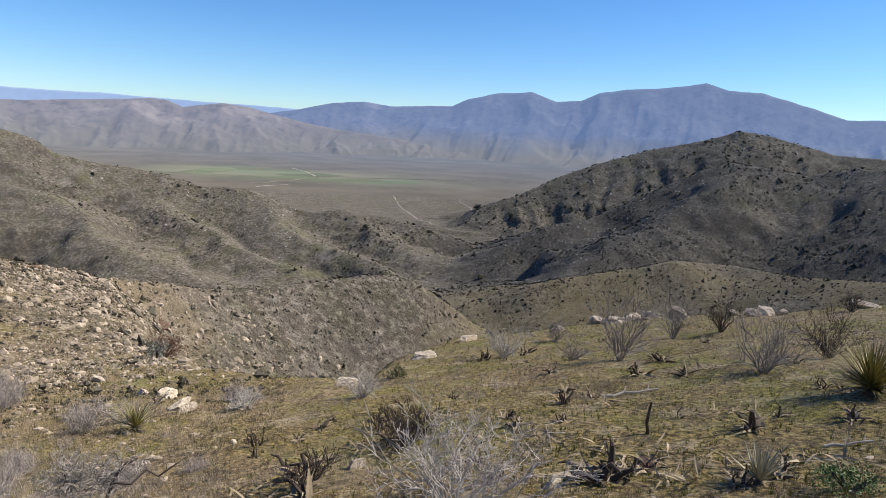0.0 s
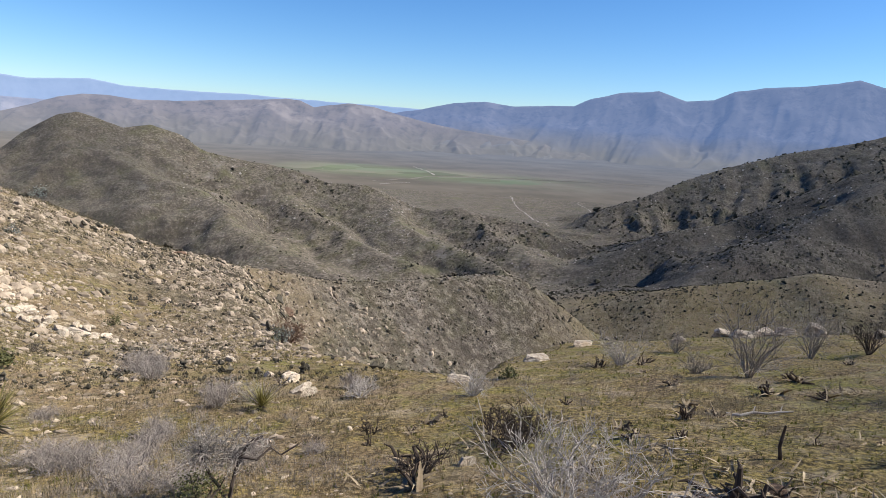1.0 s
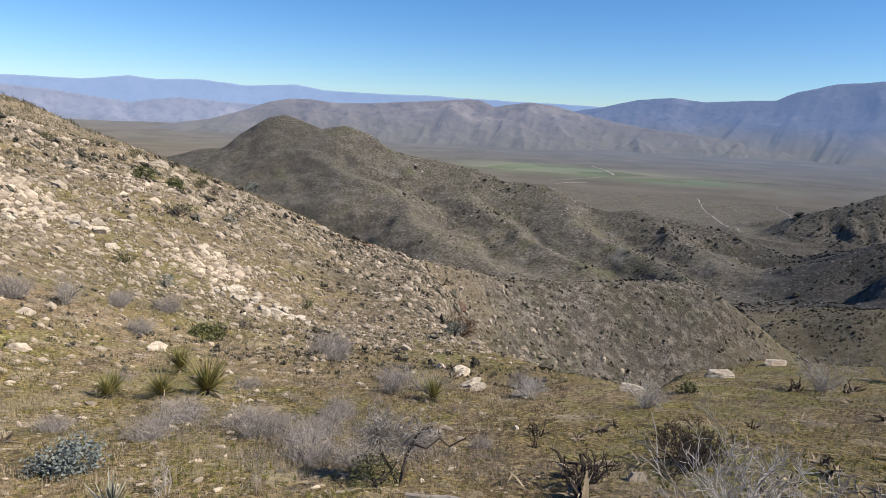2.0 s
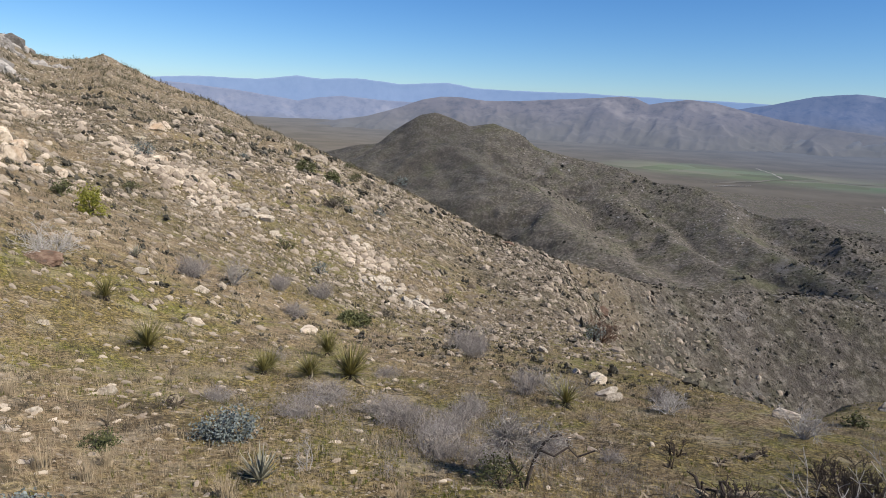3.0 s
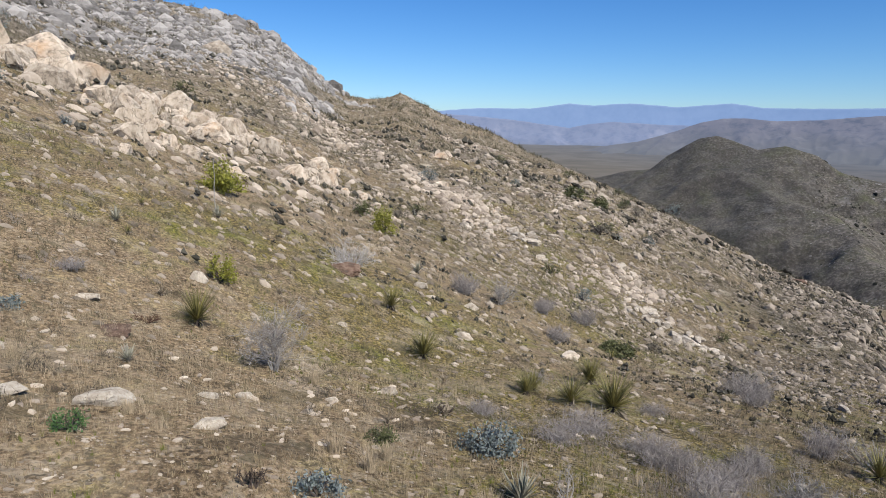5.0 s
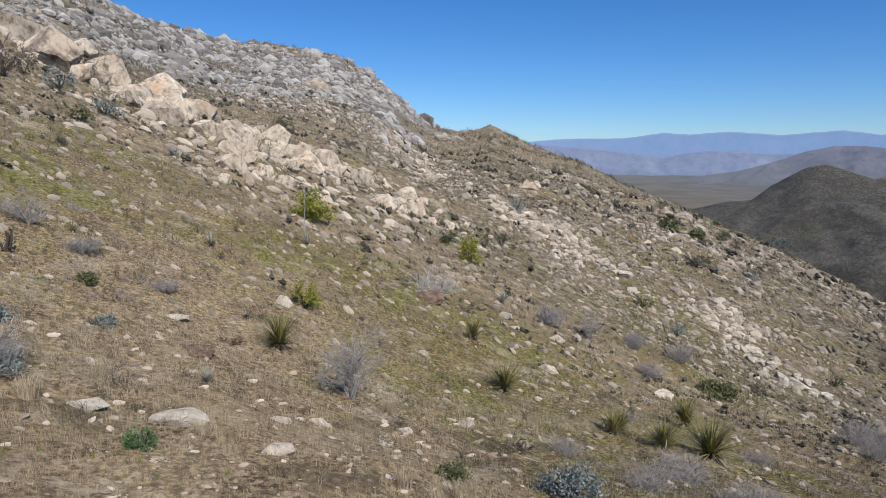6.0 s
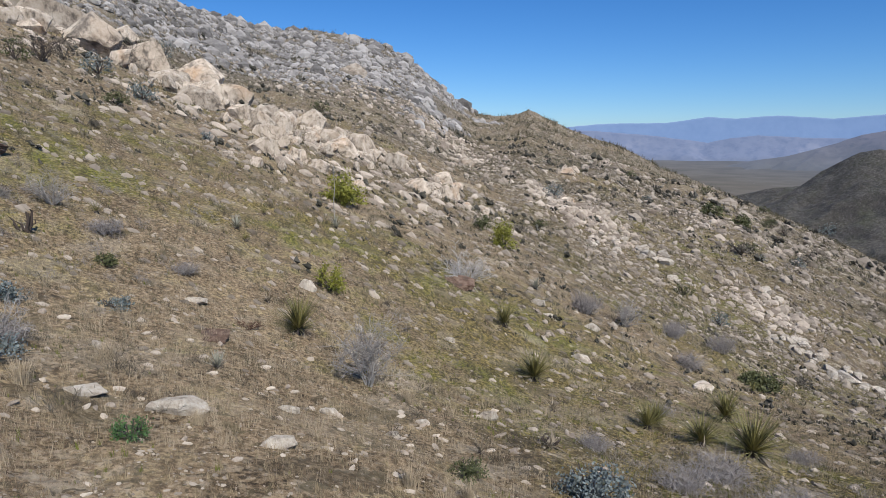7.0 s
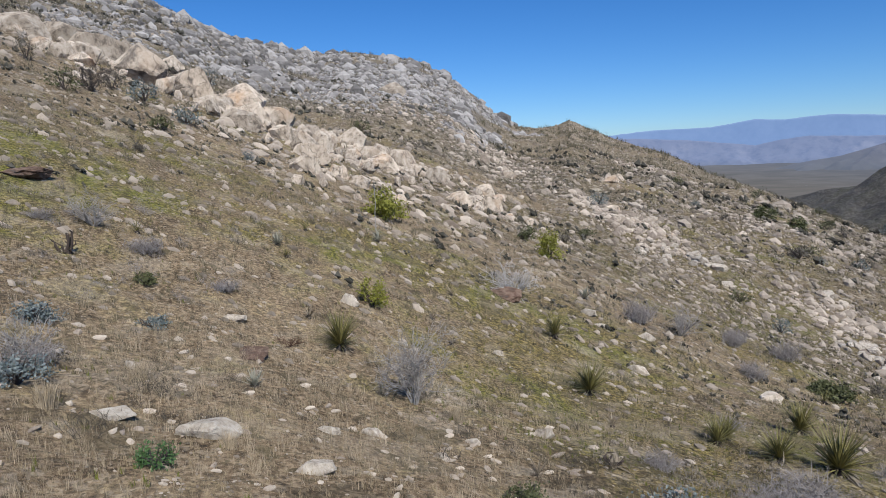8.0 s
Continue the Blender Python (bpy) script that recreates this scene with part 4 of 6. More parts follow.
def leaf_bush(x, y, wide, high, seed, mat, label, category="bush", leaves=900, leaf=0.035, name="bush", bark=None, tuft=0.5, group="", grain=0.22):
    """A leafy shrub: short stems and many small leaves in uneven clumps with gaps."""
    rng = random.Random(seed)
    ob = thing(name, x, y, label, category, group, sink=0.01)
    s = Soup()
    for k in range(7):
        a = rng.uniform(0, 2 * math.pi)
        top = Vector((math.cos(a) * wide * 0.33, math.sin(a) * wide * 0.33, high * rng.uniform(0.5, 0.85)))
        s = Soup()
        s.tube([Vector((0, 0, 0)), top * 0.5 + Vector((rng.gauss(0, 0.05), rng.gauss(0, 0.05), 0)) * wide, top], [0.02 * wide + 0.004, 0.012 * wide + 0.003, 0.004], 4)
        part("stem", s.mesh("stem", bark or M_BARK), ob)
    s = Soup()
    clumps = []
    for k in range(26):
        a, q = rng.uniform(0, 2 * math.pi), math.sqrt(rng.uniform(0.02, 1))
        h = high * rng.uniform(0.15, 0.92) * math.sqrt(max(0.05, 1 - 0.75 * q * q))
        clumps.append((Vector((math.cos(a) * q * wide * 0.42, math.sin(a) * q * wide * 0.42, h)), rng.uniform(0.5, 1.15)))
    for k in range(leaves):
        c, m = clumps[rng.randrange(len(clumps))]
        w = grain * m
        p = c + Vector((rng.gauss(0, w * wide * 0.5), rng.gauss(0, w * wide * 0.5), rng.gauss(0, w * high * 0.6)))
        p.z = max(p.z, 0.01)
        d = Vector((rng.gauss(0, 1), rng.gauss(0, 1), rng.gauss(tuft, 0.7))).normalized() * leaf * rng.uniform(0.6, 1.5)
        u = d.orthogonal().normalized()
        u.rotate(Matrix.Rotation(rng.uniform(0, 6.28), 3, d.normalized()))
        u *= leaf * 0.32
        s.face(p - d * 0.5, p + u, p + d * 0.5, p - u)
    part("foliage", s.mesh("foliage", mat), ob)
    return ob


def blade_mesh(name, mat, width=0.030, fold=0.35, curve=0.10):
    """One stiff pointed leaf, folded along the middle, one metre long."""
    s = Soup()
    rows = []
    for i in range(5):
        t = i / 4
        w = width * (1 - t) ** 0.7 * (0.75 + 0.5 * math.sin(math.pi * min(t * 1.4, 1)))
        z = -curve * t * t
        rows.append((Vector((t, -w, z + w * fold)), Vector((t, 0, z)), Vector((t, w, z + w * fold))))
    for a, b in zip(rows, rows[1:]):
        s.face(a[0], b[0], b[1], a[1])
        s.face(a[1], b[1], b[2], a[2])
    return s.mesh(name, mat)


PALE_BLADE = blade_mesh("leaf", M_DRY_BLADE, 0.045, 0.5, 0.15)
BLADE, DRY_BLADE, AGAVE_BLADE = blade_mesh("leaf", M_BLADE, 0.017), blade_mesh("leaf", M_DRY_BLADE, 0.05, 0.3, 0.35), blade_mesh("leaf", M_AGAVE, 0.055, 0.6, -0.08)


def rosette(x, y, wide, high, seed, label, name="yucca", category="yucca", leaves=60, green=None, dry=14, group="", low=4, top=84):
    """A spiky plant: each stiff leaf a piece of its own, dead ones hanging underneath."""
    rng = random.Random(seed)
    ob = thing(name, x, y, label, category, group, sink=0.01)
    s = Soup()
    s.tube([Vector((0, 0, -0.03)), Vector((0, 0, high * 0.12)), Vector((0, 0, high * 0.2))], [0.10 * wide, 0.11 * wide, 0.05 * wide], 7)
    part("trunk", s.mesh("trunk", M_BARK), ob)
    for k in range(leaves):
        tilt = low + (top - low) * (k / leaves) ** 0.85 + rng.uniform(-6, 6)
        lean = math.cos(radians(tilt))
        size = (0.5 * wide * lean + high * 0.9 * math.sin(radians(tilt))) * rng.uniform(0.8, 1.12)
        leaf = part("leaf", green or BLADE, ob)
        leaf.matrix_basis = pose(0, 0, high * 0.14, 0, -tilt, 137.5 * k + rng.uniform(-12, 12)) @ Matrix.Diagonal((size, size * rng.uniform(0.8, 1.1), size, 1))
    for k in range(dry):
        size = 0.5 * wide * rng.uniform(0.6, 1.0)
        leaf = part("dead_leaf", DRY_BLADE, ob, "dry straw-coloured leaf")
        leaf.matrix_basis = pose(0, 0, high * 0.12, 0, rng.uniform(-18, 14), rng.uniform(0, 360)) @ Matrix.Scale(size, 4)
    return ob


def tuft_points(seed, blades=9, spread=0.55, apart=0.12):
    """A grass tuft one unit high: thin leaning blades as triangles."""
    rng = random.Random(seed)
    v, f = [], []
    for k in range(blades):
        a, q = rng.uniform(0, 6.283), rng.uniform(0.05, spread)
        h = rng.uniform(0.55, 1.0)
        bx, by = rng.gauss(0, apart), rng.gauss(0, apart)
        w = rng.uniform(0.025, 0.05)
        n = len(v)
        v += [(bx - w * math.sin(a), by + w * math.cos(a), 0), (bx + w * math.sin(a), by - w * math.cos(a), 0), (bx + q * math.cos(a), by + q * math.sin(a), h)]
        f.append((n, n + 1, n + 2))
    return np.array(v), np.array(f)


def slim(co, tri, width=0.3):
    """The same tuft with thinner blades."""
    mid = 0.5 * (co[0::3] + co[1::3])
    co[0::3], co[1::3] = mid + width * (co[0::3] - mid), mid + width * (co[1::3] - mid)
    return co, tri


def twig_ball_points(seed, twigs=34, wide=0.5):
    """A low round dead bush one unit wide: hair-thin forked sprays as triangles."""
    rng = random.Random(seed)
    v, f = [], []
    for k in range(twigs):
        a, q = rng.uniform(0, 6.283), math.sqrt(rng.uniform(0, 1)) * wide
        tip = np.array((q * math.cos(a), q * math.sin(a), rng.uniform(0.25, 0.66) * math.sqrt(max(0.12, 1 - 3.2 * q * q))))
        foot = tip * np.array((0.35, 0.35, 0.0))
        for j in range(4):
            m = foot + (tip - foot) * rng.uniform(0.0, 0.75)
            t = m + np.array((rng.gauss(0, 0.13), rng.gauss(0, 0.13), rng.uniform(0.02, 0.26)))
            side = np.array((rng.gauss(0, 1), rng.gauss(0, 1), 0.2))
            side = side / np.linalg.norm(side) * rng.uniform(0.0028, 0.006)
            n = len(v)
            v += [m - side, m + side, t]
            f.append((n, n + 1, n + 2))
    return np.array(v), np.array(f)


def clump_points(seed, puffs=7):
    """A dense scrub clump one unit wide: a few uneven facetted lumps."""
    rng = random.Random(seed)
    v, f = [], []
    for k in range(puffs):
        c = np.array((rng.gauss(0, 0.2), rng.gauss(0, 0.2), rng.uniform(0.12, 0.42)))
        r = rng.uniform(0.14, 0.26)
        n = len(v)
        for d in ((1, 0, 0), (0, 1, 0), (-1, 0, 0), (0, -1, 0), (0, 0, 1), (0, 0, -1)):
            v.append(tuple(c + r * np.array(d) * rng.uniform(0.6, 1.3) + np.array((rng.gauss(0, 0.05), rng.gauss(0, 0.05), 0))))
        f += [(n, n + 1, n + 4), (n + 1, n + 2, n + 4), (n + 2, n + 3, n + 4), (n + 3, n, n + 4), (n + 1, n, n + 5), (n + 2, n + 1, n + 5), (n + 3, n + 2, n + 5), (n, n + 3, n + 5)]
    return np.array(v), np.array(f)

# ---- rocks ----
def rock_set(mat, seeds, level, flat, rough=0.05, keep=0.96, long=1.0, smooth=False):
    made = [stone_mesh("rock", s, level, mat, flat=flat, rough=rough, keep=keep, long=long) for s in seeds]
    for me in made:
        me.polygons.foreach_set("use_smooth", [smooth] * len(me.polygons))
    return made


PALE_ROCKS = rock_set(M_ROCK, (3, 5, 8, 13), 4, 0.42, 0.07, 0.93, 1.3)
EDGE_ROCKS = rock_set(M_ROCK, (15, 16, 17, 18), 4, 0.5, 0.14, 0.95, 1.15)
RED_ROCKS = rock_set(M_RED_ROCK, (21, 22), 4, 0.8, 0.12)
BOULDERS = rock_set(M_BOULDER, (31, 32, 33, 34, 35, 36, 37), 4, 0.66, 0.035, 0.99, 1.2)
BLOCK_ROCKS = rock_set(M_BOULDER, (51, 52, 53, 54, 55, 56, 57, 58, 59), 3, 0.66, 0.04, 0.99, 1.2)
rock_rng = random.Random(5)


def rock(x, y, wide, high, mesh, name, label, category="rock", group="", sink=0.3, turn=None, lean=8):
    ob = tagged(new(name, mesh), label, category, group)
    tall = max(np.ptp([v.co.z for v in mesh.vertices]), 1e-3)
    turn = rock_rng.uniform(-35, 35) if turn is None else turn
    ob.matrix_basis = pose(x, y, ground_at(x, y) + high * (0.5 - sink), rock_rng.uniform(-lean, lean), rock_rng.uniform(-lean, lean), turn) @ Matrix.Diagonal((wide * 1.08, wide * 1.0, high * 1.25 / tall, 1))
    return ob


# Across the path of the view at the end of the walk, stones lie with their long side to the eye: turned by about 75 degrees.
for i, (x, y, w, h) in enumerate([(-6.17, -0.22, 0.47, 0.17), (-6.47, -0.97, 0.47, 0.11), (-5.6, 0.62, 0.33, 0.13)]):
    rock(x, y, w, h, PALE_ROCKS[i], "flat_rock", ["long pale granite slab half sunk in dry grass", "low cream granite slab half sunk in dry grass", "pointed pale granite slab lying in dry grass"][i], group="pale slabs", turn=80 + 6 * i, sink=0.34, lean=2)
for i, (x, y, w, h) in enumerate([(-7.90, -1.17, 0.12, 0.11), (-12.9, 1.34, 0.38, 0.32), (-10.7, -0.45, 0.42, 0.14), (-6.75, 0.75, 0.22, 0.11), (-7.0, 1.13, 0.20, 0.11),
                                  (-6.5, 1.72, 0.17, 0.09), (-7.95, 3.23, 0.30, 0.18), (-12.6, 4.1, 0.20, 0.16), (-14.2, 11.4, 0.74, 0.30), (-17.7, 10.1, 0.72, 0.33),
                                  (-18.8, 8.8, 0.56, 0.31), (-17.6, 8.6, 0.40, 0.19), (-7.1, 2.15, 0.15, 0.08), (-14.2, 7.9, 0.60, 0.26), (-0.73, 5.74, 0.21, 0.15)]):
    rock(x, y, w, h, PALE_ROCKS[i % 4], "rock", "small pale granite rock sitting in dry grass", group="loose pale rocks", sink=0.38, turn=70 + rock_rng.uniform(-25, 25))
for i, (x, y, w, h, turn) in enumerate([(8.85, 31.3, 1.3, 0.5, 0), (9.9, 31.6, 1.1, 0.55, 10), (11.05, 29.0, 0.85, 0.80, -20), (12.3, 24.4, 0.6, 0.4, -25), (12.9, 24.9, 0.7, 0.6, -15), (13.4, 24.3, 0.45, 0.35, -10),
                                        (16.3, 24.1, 1.2, 0.42, -30), (1.3, 25.9, 0.8, 0.3, 25), (-0.5, 19.1, 0.75, 0.32, 10), (5.2, 26.8, 0.6, 0.26, 0), (12.5, 26.6, 0.6, 0.4, -20), (-2.0, 13.8, 0.52, 0.22, 15),
                                        (8.2, 32.8, 0.8, 0.5, 0), (1.0, 4.75, 0.16, 0.12, 30), (8.3, 31.9, 1.2, 0.45, 5), (10.6, 31.0, 0.9, 0.5, -5)]):
    rock(x, y, w, h * 0.85, EDGE_ROCKS[i % 4], "edge_rock", "cream granite rock on the brink of the grassy shoulder", group="rocks on the brink", turn=turn, sink=0.24)
for i, (x, y, w, h) in enumerate([(-43.1, 28.7, 2.3, 1.1), (-43.5, 25.5, 1.5, 1.1), (-46.5, 28.3, 1.3, 1.1), (-26.3, 29.8, 1.7, 1.7), (-25.7, 30.8, 2.1, 0.8), (-31.6, 32.0, 1.5, 1.3),
                                  (-32.7, 33.6, 1.7, 0.8), (-31.0, 32.5, 1.4, 1.0), (-29.2, 33.5, 1.8, 1.8), (-26.7, 31.9, 2.0, 0.7), (-24.3, 25.2, 0.55, 0.3), (-6.4, 14.2, 0.45, 0.4), (-6.0, 13.7, 0.4, 0.3), (-5.0, 11.7, 0.58, 0.2), (-11.5, 20.6, 0.5, 0.28), (-7.2, 14.9, 0.4, 0.3), (-40.6, 37.8, 1.8, 1.3), (-38.8, 29.6, 1.5, 0.7), (-4.6, 11.2, 0.45, 0.39), (-5.8, 13.3, 0.46, 0.35)]):
    for k in range(7 if w > 1.2 else 1):
        q = rock_rng.uniform(0.22, 0.6) if w > 1.2 else 0.9
        dx, dy = (rock_rng.gauss(0, 0.6 * w), rock_rng.gauss(0, 0.6 * w)) if k else (0, 0)
        rock(x + dx, y + dy, w * q, min(h * q, 0.6 * w * q), (PALE_ROCKS + EDGE_ROCKS)[(i + k) % 8], "rock", "pale weathered rock on the stony slope", group="slope rocks", turn=rock_rng.uniform(0, 360), lean=16)
for i, (x, y, w, h) in enumerate([(-85.9, 131.7, 3.6, 1.8), (-62.0, 136.8, 4.6, 2.2), (1.87, 5.15, 0.20, 0.15), (-17.9, 6.0, 0.9, 0.35), (-9.16, -0.14, 0.55, 0.07), (-15.0, -4.6, 0.9, 0.22)]):
    rock(x, y, w, h, RED_ROCKS[i % 2], "red_rock", "rust-brown broken rock among grass and gravel", group="red-brown rocks", turn=40)

OUTCROP = [(-46.4, -9.2, 4.3, 2.4), (-52.8, -12.9, 4.1, 2.0), (-52.1, -7.1, 3.5, 1.7), (-53.1, -3.5, 3.4, 2.2), (-53.2, -1.5, 2.6, 2.8), (-43.3, -4.3, 2.4, 1.3),
           (-37.3, -2.6, 2.1, 1.0), (-41.6, -1.9, 2.0, 1.4), (-33.5, 1.1, 1.3, 1.8), (-28.4, 0.8, 1.2, 0.8), (-49.8, 4.4, 2.1, 1.5), (-47.1, 5.3, 1.7, 1.3),
           (-40.0, 5.3, 1.4, 1.2), (-47.6, 7.4, 2.0, 1.4), (-37.1, 9.4, 1.2, 1.7), (-46.4, 9.9, 1.6, 1.1), (-36.8, -0.3, 1.3, 1.0), (-44.2, 1.8, 1.8, 1.3),
           (-58.6, -17.5, 3.5, 1.9), (-55.4, -18.7, 3.3, 1.7), (-44.3, -12.3, 2.0, 1.2)]
OUTCROP_FAR = [(-69.7, -11.4, 3.3, 1.7), (-39.2, 11.8, 1.4, 0.8), (-30.9, 2.2, 0.9, 0.6), (-29.9, 3.1, 0.9, 0.5), (-79.5, 26.0, 1.9, 1.3), (-48.7, 14.2, 1.7, 0.9),
               (-51.7, 27.6, 1.3, 0.8), (-85.2, 43.2, 2.4, 1.2), (-52.6, 30.2, 1.3, 0.7), (-60.3, 30.6, 1.5, 0.9), (-170.7, 25.1, 6.8, 3.5)]
for i, (x, y, w, h) in enumerate(OUTCROP + OUTCROP_FAR):
    rock(x, y, w * (1.0 if h < 0.8 * w else 1.3), min(h * 1.15, 0.8 * w), BOULDERS[i % 7], "boulder", "large tan weathered granite boulder of the outcrop", "boulder", "outcrop boulders", turn=78 + rock_rng.uniform(-18, 18), sink=0.25, lean=12)
for i in range(258):
    x, y, w, h = OUTCROP[rock_rng.randrange(len(OUTCROP))] if rock_rng.random() < 0.85 else OUTCROP_FAR[rock_rng.randrange(len(OUTCROP_FAR) - 1)]
    x, y = x + rock_rng.gauss(0, 3.0), y + rock_rng.gauss(0, 2.4)
    s = min(w, 2.6) * (0.16 + 0.62 * rock_rng.random() ** 1.7)
    rock(x, y, s, s * rock_rng.uniform(0.45, 0.85), BLOCK_ROCKS[i % 9], "boulder", "tan granite block wedged in the rocky outcrop", "boulder", "outcrop boulders", turn=rock_rng.uniform(0, 360), sink=0.2, lean=22)

# the smaller rubble between the boulders
OUTCROP_BITS = [stone_points(s, 2, 0.7, 12, 0.05, 0.98, 1.2) for s in range(190, 200)]
rng = np.random.default_rng(39)
seats = np.array([(q[0], q[1]) for q in OUTCROP + OUTCROP_FAR[:10]])[rng.integers(0, len(OUTCROP) + 10, 900)]
p = seats + rng.normal(0, 1, (900, 2)) * np.array((3.6, 3.0))
scatter("outcrop_rubble", OUTCROP_BITS, p, 0.25 + 0.8 * rng.uniform(0, 1, 900) ** 2.2, M_TAN_STONE, "broken tan granite rubble filling the outcrop", "stones", sink=0.02, seed=40)

# ---- spiky plants ----
for i, (x, y, w, h) in enumerate([(-10.3, 1.02, 0.72, 0.56), (-15.0, 6.2, 0.70, 0.62), (-11.3, 5.37, 0.84, 0.55), (-7.8, 7.25, 0.98, 0.62), (-8.8, 6.16, 0.58, 0.46),
                                  (-10.9, 9.4, 0.76, 0.62), (-8.1, 6.6, 0.80, 0.40), (-4.5, 9.02, 0.66, 0.46), (5.2, 7.3, 1.1, 0.55), (-9.1, 6.53, 0.48, 0.40)]):
    rosette(x, y, w * 1.06, h, 100 + i, "spiky olive-green yucca rosette standing in dry grass", leaves=280 if w > 1.0 else 180 if w > 0.9 else 180 if w > 0.7 else 110, group="yuccas")
for i, (x, y, w, h) in enumerate([(-14.7, 0.2, 0.42, 0.30), (-15.5, 0.0, 0.44, 0.30), (-16.2, 14.9, 0.60, 0.42), (-21.0, 9.7, 0.6, 0.45), (-13.4, -2.3, 0.4, 0.3), (-19.3, 2.6, 0.5, 0.34), (-18.0, 0.6, 0.45, 0.32)]):
    rosette(x, y, w, h, 130 + i, "small grey-green yucca among loose stones", leaves=30, dry=10, green=AGAVE_BLADE if i % 2 else BLADE, group="small yuccas")
for i, (x, y, w, h, words) in enumerate([(-3.97, 2.76, 0.34, 0.27, "pale grey agave with broad pointed leaves"), (2.49, 4.5, 0.36, 0.28, "withered grey agave with a dark base"), (-7.8, 0.03, 0.22, 0.2, "small dark withered agave in grass")]):
    rosette(x, y, w, h, 150 + i, words, "agave", "agave", 46, AGAVE_BLADE, 16, "agaves", 30, 86)

# ---- leafy bushes ----
for i, (x, y, w, h, mat, n, leaf, words) in enumerate([
        (-24.1, 3.4, 1.6, 1.10, M_LEAF_BRIGHT, 2600, 0.09, "bright yellow-green bush below the boulders"),
        (-28.1, 11.2, 1.2, 1.45, M_LEAF_BRIGHT, 1900, 0.09, "tall yellow-green bush beside stones"),
        (-32.0, 11.5, 1.05, 0.8, M_LEAF_OLIVE, 900, 0.08, "brownish olive bush beside a greener one"),
        (-13.2, 1.8, 0.58, 0.60, M_LEAF_BRIGHT, 1200, 0.045, "upright green shrub with grey lower twigs"),
        (-5.45, -0.40, 0.26, 0.21, M_LEAF_GREEN, 700, 0.022, "low fresh green plant beside a pale slab"),
        (-2.72, 4.40, 0.52, 0.30, M_LEAF_OLIVE, 1400, 0.022, "low yellow-green plant under a dead shrub"),
        (2.94, 4.16, 0.46, 0.22, M_LEAF_GREEN, 1100, 0.020, "low spreading green plant in grass"),
        (-5.43, 2.14, 0.34, 0.17, M_LEAF_OLIVE, 800, 0.025, "small moss-green cushion of grass"),
        (-17.3, 16.1, 1.4, 0.50, M_LEAF_OLIVE, 1500, 0.10, "low spreading green-brown bush on the slope"),
        (-11.2, -1.73, 0.36, 0.20, M_LEAF_OLIVE, 500, 0.035, "small dull green cushion bush"),
        (-77.1, 61.6, 3.1, 2.0, M_LEAF_OLIVE, 900, 0.28, "dark green bush on the stony slope"),
        (-76.4, 66.0, 3.0, 1.7, M_LEAF_OLIVE, 900, 0.28, "dark green bush on the stony slope"),
        (-83.5, 151.9, 5.0, 2.6, M_LEAF_OLIVE, 900, 0.45, "large dark bush above the canyon"),
        (-0.9, 14.0, 0.5, 0.3, M_LEAF_OLIVE, 500, 0.04, "low olive bush near the brink"),
        (-5.23, 3.22, 0.62, 0.38, M_LEAF_BLUE, 1700, 0.035, "silvery blue-grey leafy bush in grass"),
        (-9.05, -2.41, 0.56, 0.26, M_LEAF_BLUE, 900, 0.035, "low blue-grey bush in dry grass"),
        (-4.14, 1.16, 0.33, 0.20, M_LEAF_BLUE, 900, 0.025, "small grey-green bush close to the path")]):
    leaf_bush(x, y, w, h, 200 + i, mat, words, leaves=n, leaf=leaf, group="leafy bushes")

# ---- dull bushes of the slope and the outcrop ----
SLOPE_BUSHES = [(-83.3, 77.4, 2.6, 1.7), (-80.1, 77.4, 2.2, 1.7), (-61.2, 29.4, 2.3, 1.5), (-117.1, 73.5, 2.7, 1.6), (-51.5, 44.8, 3.1, 1.5), (-56.3, 56.5, 1.8, 1.1), (-128.0, 100.1, 3.8, 2.0), (-68.1, 48.7, 1.6, 0.9), (-78.4, 51.7, 1.5, 0.9), (-120.4, 109.7, 3.0, 1.5), (-35.5, -8.1, 1.3, 1.3), (-34.1, -6.4, 1.6, 1.0), (-29.2, -8.2, 1.1, 0.9), (-35.3, -11.6, 0.9, 1.2), (-31.4, -4.2, 1.5, 0.8), (-27.9, -4.6, 1.0, 0.5)]
SLOPE_BUSHES_FAR = [(-22.0, -4.1, 0.4, 0.3), (-27.3, -1.4, 0.5, 0.4), (-42.3, 19.4, 1.3, 0.6), (-165.0, -0.0, 4.1, 3.0), (-76.9, -8.8, 2.1, 1.9), (-73.8, 7.2, 2.5, 1.4), (-65.9, 12.4, 1.7, 0.9), (-29.5, 24.6, 1.1, 0.8), (-35.9, 26.9, 1.4, 0.9), (-36.7, 15.6, 1.0, 0.7), (-522.5, 561.0, 24.7, 9.9), (-54.9, 48.3, 2.5, 1.0), (-59.8, 60.7, 1.8, 1.0), (-51.7, 47.3, 1.1, 0.7), (-29.7, 37.5, 1.2, 0.8), (-21.1, 21.8, 0.9, 0.4), (-16.4, 35.6, 1.4, 1.4), (-17.0, 36.4, 1.2, 1.0), (-53.3, 96.9, 2.9, 1.5), (-15.0, 48.0, 1.6, 1.0), (-22.0, 60.0, 1.8, 1.1), (-34.0, 85.0, 2.2, 1.2)]
for i, (x, y, w, h) in enumerate(SLOPE_BUSHES + SLOPE_BUSHES_FAR):
    kind = i % 3
    leaf_bush(x, y, w, h * 1.1, 260 + i, (M_LEAF_OLIVE, M_LEAF_DULL, M_LEAF_BLUE)[kind], ("dark olive bush among stones", "dull brown-grey bush among stones", "grey-green bush among stones")[kind], leaves=420, leaf=0.055 * w + 0.02, group="slope bushes")

